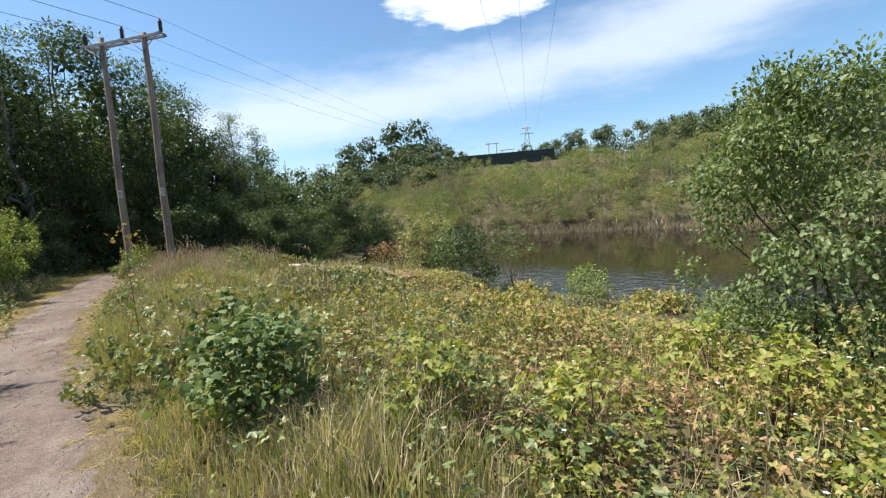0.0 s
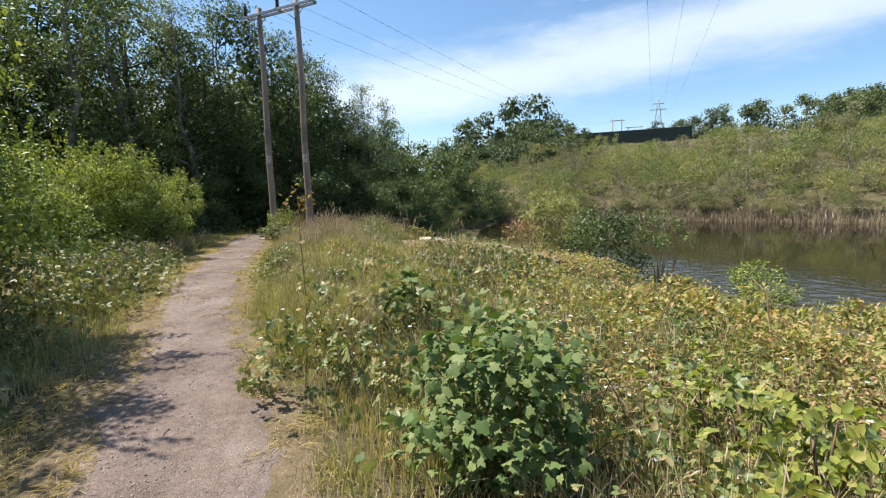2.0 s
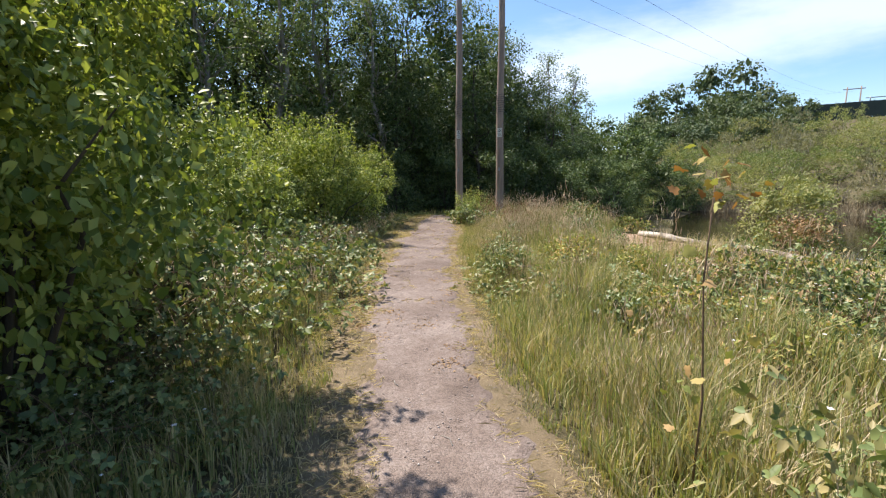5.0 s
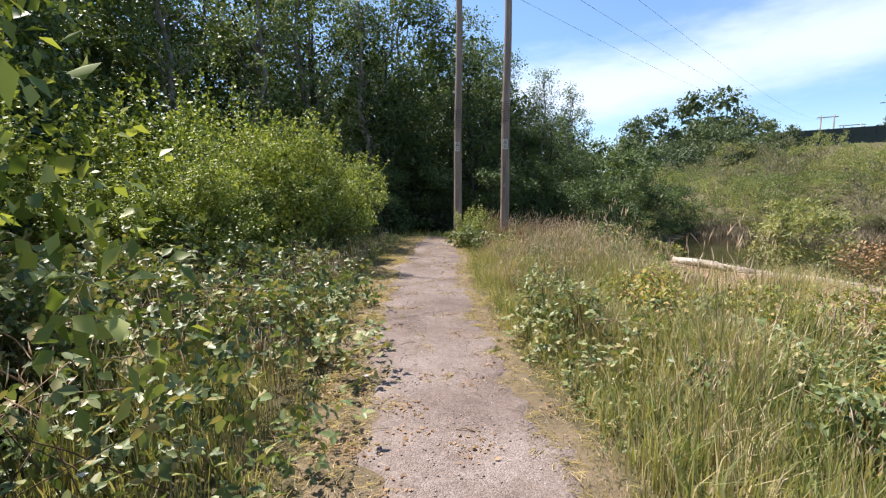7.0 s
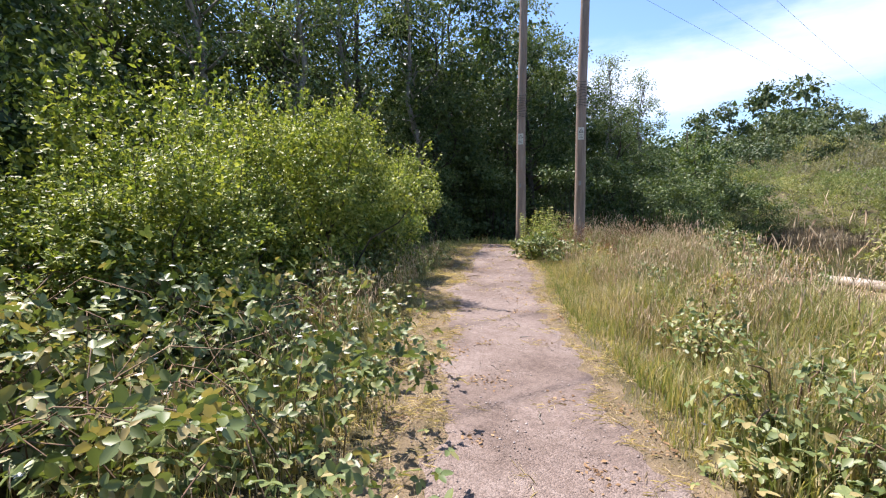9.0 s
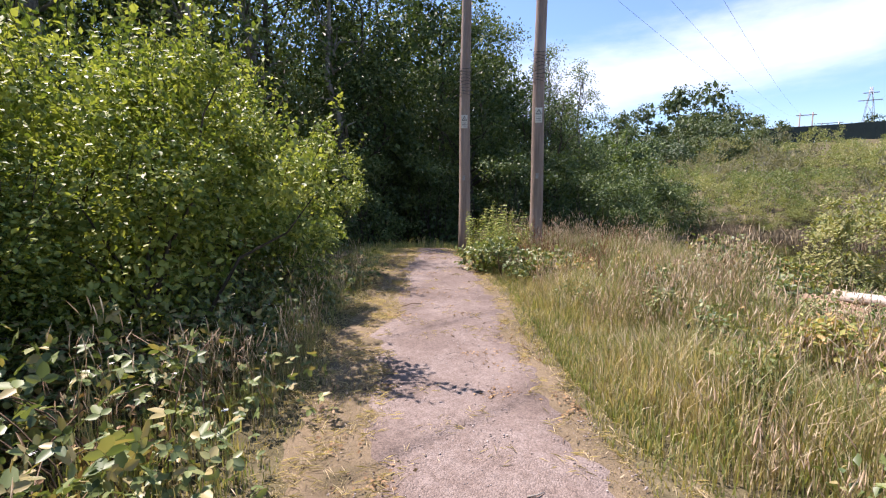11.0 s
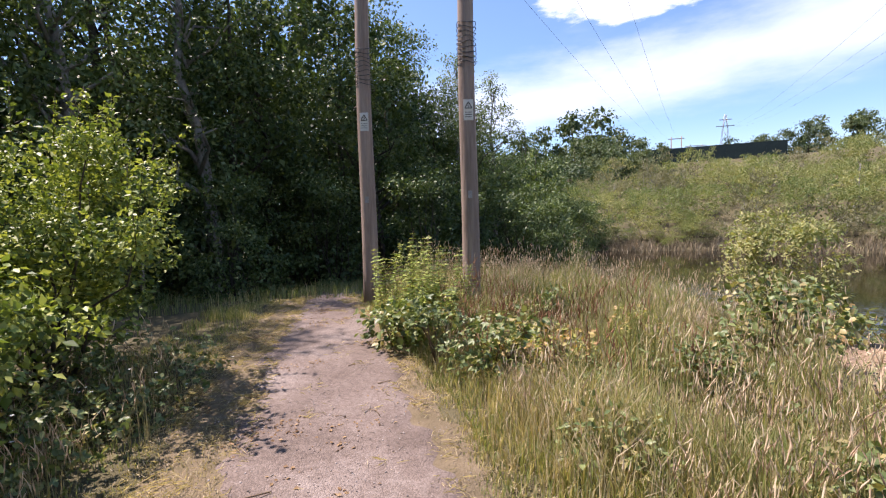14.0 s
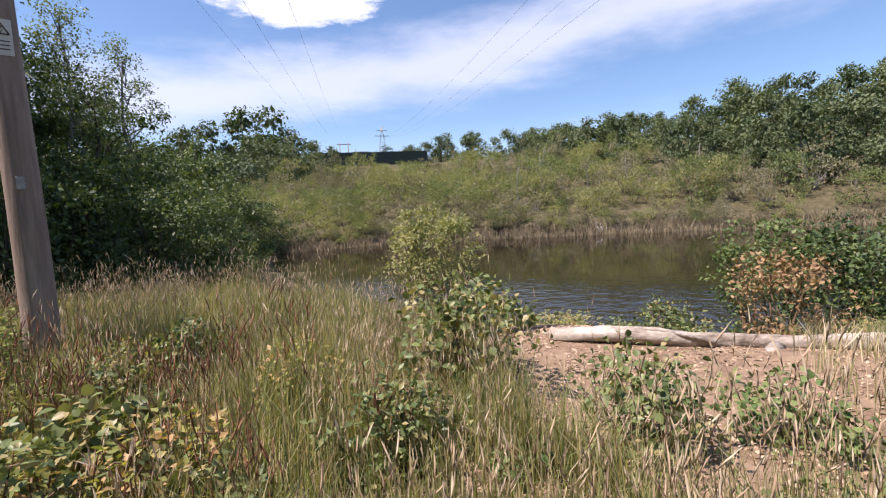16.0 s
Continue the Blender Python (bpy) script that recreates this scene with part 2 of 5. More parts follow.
# gravel: compacted pinkish-grey grit, with stones and darker trodden patches
M_PATH, n, l, b = material("gravel_path")
tc = n.new("ShaderNodeTexCoord")
big = noise_tex(n, l, 0.9, 5, 0.6, tc.outputs["Object"])
mid = noise_tex(n, l, 14.0, 4, 0.7, tc.outputs["Object"])
vor = n.new("ShaderNodeTexVoronoi")
vor.inputs["Scale"].default_value = 105.0
l.new(tc.outputs["Object"], vor.inputs["Vector"])
gr = ramp(n, [(0.25, (0.092, 0.068, 0.055)), (0.5, (0.172, 0.134, 0.114)), (0.75, (0.255, 0.212, 0.188))])
ad = n.new("ShaderNodeMath")
ad.operation = "MULTIPLY_ADD"
l.new(mid.outputs[0], ad.inputs[0])
ad.inputs[1].default_value = 0.5
l.new(big.outputs[0], ad.inputs[2])
sb = n.new("ShaderNodeMath")
sb.operation = "SUBTRACT"
l.new(ad.outputs[0], sb.inputs[0])
sb.inputs[1].default_value = 0.25
l.new(sb.outputs[0], gr.inputs[0])
hsv = n.new("ShaderNodeSeparateColor")
l.new(vor.outputs["Color"], hsv.inputs[0])
st = n.new("ShaderNodeMapRange")
l.new(hsv.outputs[0], st.inputs[0])
st.inputs[3].default_value, st.inputs[4].default_value = 0.72, 1.28
ml = n.new("ShaderNodeVectorMath")
ml.operation = "SCALE"
l.new(gr.outputs[0], ml.inputs[0])
l.new(st.outputs[0], ml.inputs["Scale"])
l.new(ml.outputs[0], b.inputs["Base Color"])
b.inputs["Roughness"].default_value = 0.92
b.inputs["Specular IOR Level"].default_value = 0.2
bp = n.new("ShaderNodeBump")
bp.inputs["Strength"].default_value, bp.inputs["Distance"].default_value = 0.7, 0.010
l.new(vor.outputs["Distance"], bp.inputs["Height"])
bp.invert = True
l.new(bp.outputs[0], b.inputs["Normal"])

M_STONE = island_material("gravel_stone", [(0.0, (0.17, 0.14, 0.12)), (0.6, (0.28, 0.235, 0.21)), (1.0, (0.46, 0.41, 0.38))], 0.9, 0.2)
M_CHIP = island_material("wood_chip", [(0.0, (0.17, 0.11, 0.07)), (0.5, (0.33, 0.23, 0.15)), (1.0, (0.52, 0.40, 0.28))], 0.85, 0.15)
M_CHIPBED = solid_material("chip_bed", [(0.2, (0.13, 0.085, 0.055)), (0.5, (0.26, 0.18, 0.12)), (0.9, (0.42, 0.31, 0.21))], 4.0, 0.95, 0.9, 45.0, spec=0.1)
M_VERGE = solid_material("dry_turf", [(0.2, (0.10, 0.088, 0.045)), (0.45, (0.165, 0.128, 0.080)), (0.9, (0.27, 0.21, 0.14))], 3.4, 0.95, 0.9, 60.0, spec=0.1)
M_POLE = solid_material("weathered_pole_wood", [(0.2, (0.135, 0.10, 0.08)), (0.55, (0.29, 0.225, 0.185)), (0.9, (0.44, 0.36, 0.30))], 5.0, 0.88, 0.7, 26.0, stretch=(1, 1, 0.09))
M_LOG = solid_material("bleached_log_wood", [(0.28, (0.10, 0.075, 0.055)), (0.48, (0.31, 0.26, 0.21)), (0.78, (0.58, 0.53, 0.46))], 3.0, 0.85, 0.7, 24.0, stretch=(0.25, 1, 1))
M_LOGEND = solid_material("sawn_log_end", [(0.2, (0.34, 0.25, 0.16)), (0.8, (0.60, 0.48, 0.34))], 8.0, 0.85, 0.4, 50.0)
M_STEEL = solid_material("galvanised_steel", [(0.2, (0.20, 0.20, 0.20)), (0.8, (0.38, 0.38, 0.38))], 6.0, 0.55, 0.15, 40.0, metal=0.6)
M_PORCELAIN = solid_material("brown_porcelain", [(0.2, (0.022, 0.014, 0.011)), (0.8, (0.05, 0.03, 0.022))], 9.0, 0.25, 0.05, 30.0, spec=0.5)
M_WIRE = solid_material("aluminium_wire", [(0.2, (0.05, 0.05, 0.052)), (0.8, (0.11, 0.11, 0.115))], 6.0, 0.6, 0.1, 40.0, metal=0.3)
M_SIGN = solid_material("sign_plate", [(0.2, (0.50, 0.49, 0.44)), (0.8, (0.70, 0.69, 0.63))], 7.0, 0.5, 0.05, 30.0)
M_INK = solid_material("sign_ink", [(0.2, (0.02, 0.02, 0.02)), (0.8, (0.05, 0.05, 0.045))], 7.0, 0.5, 0.05, 30.0)
M_FENCE = solid_material("dark_green_sheet", [(0.2, (0.012, 0.022, 0.020)), (0.8, (0.026, 0.042, 0.038))], 0.5, 0.7, 0.2, 6.0)


# ---- builders ----
RNG = np.random.default_rng(7)
C = math.sqrt(0.5)


def so(s, o):
    """Place on the plan from the distance along the path and the distance to its right."""
    return (-s + o) * C, (s + o) * C


def mesh_of(name, verts, faces, mat, smooth=False):
    """A mesh from an (n, 3) array and an (m, 3) or (m, 4) array."""
    verts, faces = np.asarray(verts, np.float32), np.asarray(faces, np.int32)
    me = bpy.data.meshes.new(name)
    k = faces.shape[1]
    me.vertices.add(len(verts))
    me.vertices.foreach_set("co", verts.ravel())
    me.loops.add(faces.size)
    me.loops.foreach_set("vertex_index", faces.ravel())
    me.polygons.add(len(faces))
    me.polygons.foreach_set("loop_start", np.arange(0, faces.size, k, dtype=np.int32))
    if smooth:
        me.polygons.foreach_set("use_smooth", np.ones(len(faces), bool))
    me.update(calc_edges=True)
    me.materials.append(mat)
    return me


def bm_mesh(name, bm, mat, smooth=False):
    me = bpy.data.meshes.new(name)
    bm.to_mesh(me)
    bm.free()
    me.materials.append(mat)
    if smooth:
        me.polygons.foreach_set("use_smooth", np.ones(len(me.polygons), bool))
    return me


def part(name, data, parent, label=""):
    ob = new(name, data)
    ob.parent = parent
    return tagged(ob, label) if label else ob


def thing(name, label, category, group="", kind="", at=(0, 0, 0)):
    ob = new(name)
    ob.empty_display_size = 0.2
    ob.location = at
    return tagged(ob, label, category, group, kind)


def unit(v):
    return v / np.maximum(np.linalg.norm(v, axis=-1, keepdims=True), 1e-9)


# leaf outlines: length along y, width along x, fold and droop along z
LEAF_SMALL = (np.array([(0, 0, 0), (0.30, 0.45, 0.07), (0, 1, -0.10), (-0.30, 0.45, 0.07)]), np.array([(0, 1, 2), (0, 2, 3)]))
LEAF_THIN = (np.array([(0, 0, 0), (0.18, 0.45, 0.04), (0, 1, 0), (-0.18, 0.45, 0.04)]), np.array([(0, 1, 2), (0, 2, 3)]))
LEAF_WIDE = (np.array([(0, 0, 0), (0.30, 0.16, 0.05), (0.40, 0.45, 0.08), (0.24, 0.78, 0.0), (0, 1.0, -0.16),
                       (-0.24, 0.78, 0.0), (-0.40, 0.45, 0.08), (-0.30, 0.16, 0.05), (0, 0.5, -0.04)]),
             np.array([(8, k, (k + 1) % 8) for k in range(8)]))
LEAF_LOBED = (np.array([(0, 0, 0), (0.30, -0.10, 0.03), (0.52, 0.20, 0.05), (0.36, 0.40, 0.0), (0.46, 0.68, -0.05), (0.20, 0.70, 0.02), (0, 1.05, -0.14),
                        (-0.20, 0.70, 0.02), (-0.46, 0.68, -0.05), (-0.36, 0.40, 0.0), (-0.52, 0.20, 0.05), (-0.30, -0.10, 0.03), (0, 0.4, 0.07)]),
              np.array([(12, k, (k + 1) % 12) for k in range(12)]))

LEAFLET = (np.array([(0, 0, 0), (0.31, 0.32, 0.06), (0.23, 0.74, 0.0), (0, 1.0, -0.12), (-0.23, 0.74, 0.0), (-0.31, 0.32, 0.06)]),
           np.array([(0, 1, 2), (0, 2, 3), (0, 3, 4), (0, 4, 5)]))


def trefoil():
    """Three leaflets on one stalk, the middle one longest."""
    vs, fs = [], []
    for k, (turn, size, start) in enumerate(((0.0, 1.0, 0.18), (1.25, 0.82, 0.08), (-1.25, 0.82, 0.08))):
        c, d = math.cos(turn), math.sin(turn)
        v = LEAFLET[0] * size
        vs.append(np.stack([v[:, 0] * c + v[:, 1] * d, v[:, 1] * c - v[:, 0] * d + start, v[:, 2]], 1))
        fs.append(LEAFLET[1] + 6 * k)
    return np.concatenate(vs), np.concatenate(fs)


LEAF_TREFOIL = trefoil()


def scatter(template, places, along, normal, size):
    """One array of verts and faces with the template set at each place."""
    tv, tf = template
    y = unit(along)
    z = unit(normal - (normal * y).sum(-1, keepdims=True) * y)
    x = np.cross(y, z)
    base = np.stack([x, y, z], 1) * np.asarray(size).reshape(-1, 1, 1)
    v = np.einsum("kj,njc->nkc", tv, base) + places[:, None]
    f = tf[None] + (np.arange(len(places)) * len(tv))[:, None, None]
    return v.reshape(-1, 3), f.reshape(-1, tf.shape[1])


def merge(*parts):
    vs, fs, n = [], [], 0
    for v, f in parts:
        vs.append(v)
        fs.append(f + n)
        n += len(v)
    return np.concatenate(vs), np.concatenate(fs)


def tube(points, radii, sides=6):
    """A tapered limb through the points."""
    p = np.asarray(points, float)
    t = unit(np.gradient(p, axis=0))
    ref = np.where(np.abs(t[:, 2:3]) > 0.9, np.array([[1.0, 0, 0]]), np.array([[0, 0, 1.0]]))
    a = unit(np.cross(t, ref))
    b2 = np.cross(t, a)
    ang = np.arange(sides) * 2 * np.pi / sides
    ring = np.cos(ang)[None, :, None] * a[:, None] + np.sin(ang)[None, :, None] * b2[:, None]
    v = p[:, None] + ring * np.asarray(radii, float)[:, None, None]
    f = []
    for i in range(len(p) - 1):
        for k in range(sides):
            q, r2 = i * sides + k, i * sides + (k + 1) % sides
            f += [(q, r2, r2 + sides), (q, r2 + sides, q + sides)]
    v = np.concatenate([v.reshape(-1, 3), p[:1], p[-1:]])
    n0, n1 = len(v) - 2, len(v) - 1
    last = (len(p) - 1) * sides
    for k in range(sides):
        f += [(n0, (k + 1) % sides, k), (n1, last + k, last + (k + 1) % sides)]
    return v, np.array(f)


def bent(a, b, sag, n=5, wob=0.05):
    t = np.linspace(0, 1, n)[:, None]
    p = np.asarray(a) * (1 - t) + np.asarray(b) * t
    p[:, 2] += sag * np.sin(np.pi * t[:, 0])
    p[1:-1] += RNG.normal(0, wob, (n - 2, 3))
    return p


def clumps(centres, spread, per, squash=0.75):
    """Leaf places gathered about the clump centres, and the way out of the clump."""
    c = np.repeat(centres, per, 0)
    sp = np.repeat(spread, per, 0)[:, None]
    d = unit(RNG.normal(0, 1, c.shape))
    r = RNG.random((len(c), 1)) ** 0.45
    off = d * r * sp * np.array([1, 1, squash])
    return c + off, d


def foliage(places, out, size, template=LEAF_SMALL, up=0.8, droop=0.25):
    n = len(places)
    along = unit(out * 0.6 + RNG.normal(0, 0.7, (n, 3)) + np.array([0, 0, -droop]))
    normal = unit(np.array([0, 0, up]) + out * 0.5 + RNG.normal(0, 0.55, (n, 3)))
    return scatter(template, places, along, normal, size * RNG.uniform(0.65, 1.3, n))


# ---- the lie of the land ----
SHORE = [(60, -30), (34, -6), (19.8, 5.7), (13.7, 13.7), (5.2, 22.2), (0.3, 25.8), (-6, 32), (-9.6, 38.5), (-12.5, 54), (-13, 70), (0, 72), (14, 67.5), (25, 62.5), (43, 54), (64, 38), (84, 12), (85, -20)]
WATER = -2.6
RIGHT_EDGE = [(-8, 1.5), (-3, 1.35), (3, 1.25), (8, 1.17), (11.5, 1.5), (16, 2.1), (19.4, 2.85), (23, 3.3), (25.7, 3.5), (29, 4.6), (33, 6.2)]
LEFT_EDGE = [(-8, -0.5), (-3, -0.35), (3, -0.1), (8, 0.12), (11, 0.13), (12.7, 0.25), (15.4, 0.55), (17.6, 0.75), (19, 1.15), (22, 1.6), (25.7, 2.55), (29, 3.6), (33, 5.2)]


def edge(table, s):
    a = np.array(table, float)
    return np.interp(s, a[:, 0], a[:, 1])


def shore_distance(x, y):
    """Distance to the pond's edge, less than nought on the water."""
    p = np.array(SHORE, float)
    q = np.roll(p, -1, 0)
    x, y = np.asarray(x, float), np.asarray(y, float)
    best = np.full(x.shape, 1e9)
    inside = np.zeros(x.shape, bool)
    for (ax, ay), (bx, by) in zip(p, q):
        ex, ey = bx - ax, by - ay
        t = np.clip(((x - ax) * ex + (y - ay) * ey) / (ex * ex + ey * ey), 0, 1)
        best = np.minimum(best, np.hypot(x - ax - t * ex, y - ay - t * ey))
        cross = ((ay > y) != (by > y)) & (x < ex * (y - ay) / (ey if ey else 1e-9) + ax)
        inside ^= cross
    return np.where(inside, -best, best)


def smooth(a, lo, hi):
    t = np.clip((a - lo) / (hi - lo), 0, 1)
    return t * t * (3 - 2 * t)


def land(x, y):
    """Height of the ground."""
    x, y = np.asarray(x, float), np.asarray(y, float)
    d = shore_distance(x, y)
    s, o = (y - x) * C, (x + y) * C
    rough = 0.05 * np.sin(1.7 * x + 0.6 * y) + 0.04 * np.sin(0.9 * x - 1.9 * y + 1) + 0.02 * np.sin(4.1 * x + 2.3 * y)
    near = np.interp(d, [-6, 0, 2.5, 5, 7, 9, 12, 15.5], [-3.6, WATER, -2.4, -1.75, -0.8, -0.27, -0.1, 0.0])
    steep = np.interp(d, [-6, 0, 4, 8, 11, 13.5, 16.5], [-3.6, WATER, -2.25, -1.55, -0.92, -0.38, 0.0])
    near = near + (steep - near) * (1 - smooth(s, 9, 12.5))
    on_path = smooth(o, edge(LEFT_EDGE, s) - 1.5, edge(LEFT_EDGE, s) - 0.5) * (1 - smooth(o, edge(RIGHT_EDGE, s) + 0.4, edge(RIGHT_EDGE, s) + 1.6))
    lie = np.interp(s, [0, 8, 12, 17, 20, 23, 26, 34, 60], [0.03, 0.0, 0.0, -0.1, -0.06, 0.0, -0.05, -0.9, -0.9])
    near = near + lie * smooth(d, 2, 14) + rough * (1 - 0.85 * on_path) * smooth(d, -1, 3)
    ang = np.degrees(np.arctan2(y - 42, x - 18))
    far_w = smooth(ang, -62, -30) * (1 - smooth(ang, 118, 150))
    slope = np.interp(ang, [-40, 0, 20, 60, 100, 130], [0.40, 0.42, 0.36, 0.24, 0.225, 0.15])
    cap = np.interp(ang, [-40, 0, 20, 45, 70, 100, 130], [30, 31, 25, 15.5, 14.5, 14.5, 8])
    far = WATER + np.where(d > 0, np.minimum(1.2, d * 0.5), 0) + np.maximum(d - 2, 0) * slope
    far = np.where(far > cap, cap + 1.5 * np.tanh((far - cap) / 8), far)
    far = np.where(d < 0, np.maximum(WATER + d * 0.25, -3.6), far) + 0.5 * rough * 4 * smooth(d, 4, 20)
    return near * (1 - far_w) + far * far_w


def z_at(x, y):
    return float(land(np.array([x]), np.array([y]))[0])

# ---- ground, path, water ----
N = 180
u = np.linspace(-1, 1, N)
gx, gy = np.meshgrid(-4 + 13.0 * np.sinh(5.3 * u), 14 + 13.0 * np.sinh(5.3 * u), indexing="ij")
gz = land(gx, gy)
idx = np.arange(N * N).reshape(N, N)
quads = np.stack([idx[:-1, :-1], idx[1:, :-1], idx[1:, 1:], idx[:-1, 1:]], -1).reshape(-1, 4)
ground = new("ground", mesh_of("ground", np.stack([gx, gy, gz], -1).reshape(-1, 3), quads, M_GROUND, True))
tagged(ground, "uneven brown soil with leaf litter and dry grass", "ground", kind="structure")


def strip(name, s0, s1, step, left, right, lift, mat, across=14, ragged=0.08):
    """A sheet laid on the land between two lines along the path."""
    ss = np.arange(s0, s1, step)
    wl_ = left(ss) + ragged * (np.sin(ss * 3.1) + np.sin(ss * 7.7 + 1) + 0.7 * np.sin(ss * 17 + 2)) / 2
    wr_ = right(ss) + ragged * (np.sin(ss * 2.7 + 2) + np.sin(ss * 8.3) + 0.7 * np.sin(ss * 19 + 1)) / 2
    t = np.linspace(0, 1, across)
    o = wl_[:, None] * (1 - t) + wr_[:, None] * t
    s = np.repeat(ss[:, None], across, 1)
    x, y = so(s, o)
    z = land(x, y) + lift - 0.05 * np.where((t == 0) | (t == 1), 1.0, 0.0)
    i = np.arange(x.size).reshape(x.shape)
    f = np.stack([i[:-1, :-1], i[:-1, 1:], i[1:, 1:], i[1:, :-1]], -1).reshape(-1, 4)
    return new(name, mesh_of(name, np.stack([x, y, z], -1).reshape(-1, 3), f, mat, True))


verge = strip("verge", -8, 32, 0.12, lambda s: edge(LEFT_EDGE, s) - np.interp(s, [3, 8, 14], [0.25, 0.4, 0.55]), lambda s: edge(RIGHT_EDGE, s) + 0.28, 0.018, M_VERGE)
tagged(verge, "trodden straw-dry turf beside the gravel path", "verge", kind="structure")
path = strip("path", -8, 33, 0.08, lambda s: edge(LEFT_EDGE, s), lambda s: edge(RIGHT_EDGE, s), 0.034, M_PATH, 14, 0.11)
tagged(path, "pinkish-grey compacted gravel footpath", "path", kind="structure")
chip_bed = strip("chip_bed", 11.5, 19.6, 0.15, lambda s: 5.0 + 0.5 * np.sin(s * 0.9) + np.interp(s, [8, 11, 13, 15, 17, 18.2, 19.6], [1.5, 0.6, -0.3, -0.7, -0.6, 0.6, 2.0]), lambda s: 10.6 + 0.4 * np.sin(s), 0.03, M_CHIPBED, 22, 0.25)
tagged(chip_bed, "bare ground strewn with pale wood chips round the fallen log", "ground", kind="structure")
p = np.array(SHORE, float)
p = p + unit(p - np.array([30, 25])) * 3.0
bm = bmesh.new()
bm.faces.new([bm.verts.new((x, y, WATER)) for x, y in p])
bmesh.ops.triangulate(bm, faces=bm.faces[:])
tagged(new("water", bm_mesh("water", bm, M_WATER)), "still dark brown pond reflecting sky and hillside", "pond", kind="structure")


# ---- plants: makers ----
def inner_leaves(n, r, z0, z1, leaf, template=LEAF_SMALL):
    """Oversized close-set leaves added inside a crown to block light and darken its gaps."""
    d = unit(RNG.normal(0, 1, (n, 3))) * RNG.random((n, 1)) ** 0.4
    pl = d * np.array([r, r, (z1 - z0) / 2]) + np.array([0, 0, (z0 + z1) / 2])
    return foliage(pl, unit(d), leaf, template, 0.6)


def lobes(n, each, r, h, low, size, wide, squash=0.75, fill=0.5):
    """Centres of leaf sprays that sit on the upper and outer side of rounded boughs."""
    th, q = RNG.uniform(0, 2 * np.pi, n), RNG.random(n)
    zz = low + (1 - low) * np.sort(RNG.random(n)) ** 0.85
    rad = size * r * RNG.uniform(0.65, 1.3, n)
    rr = np.maximum(r * wide(zz) - 0.55 * rad, 0.0) * q ** fill * RNG.uniform(0.85, 1.15, n)
    mid = np.stack([rr * np.cos(th), rr * np.sin(th), np.maximum(zz * h - 0.4 * rad, 0.3 * rad)], 1)
    m, rd = np.repeat(mid, each, 0), np.repeat(rad, each)[:, None]
    out = unit(m * np.array([1, 1, 0.0]) + 1e-6)
    d = unit(RNG.normal(0, 1, m.shape) + np.array([0, 0, 0.6]) + out * 0.5)
    return m + d * rd * RNG.uniform(0.65, 1.08, (len(m), 1)) * np.array([1, 1, squash]), mid, rad


def bough_core(mid, rad, each, leaf):
    """Close-set leaves inside the boughs, which keep the light out."""
    m, rd = np.repeat(mid, each, 0), np.repeat(rad, each)[:, None]
    d = unit(RNG.normal(0, 1, m.shape))
    return foliage(m + d * rd * 0.55 * RNG.random((len(m), 1)) ** 0.4 * np.array([1, 1, 0.75]), d, leaf, LEAF_SMALL, 0.6)


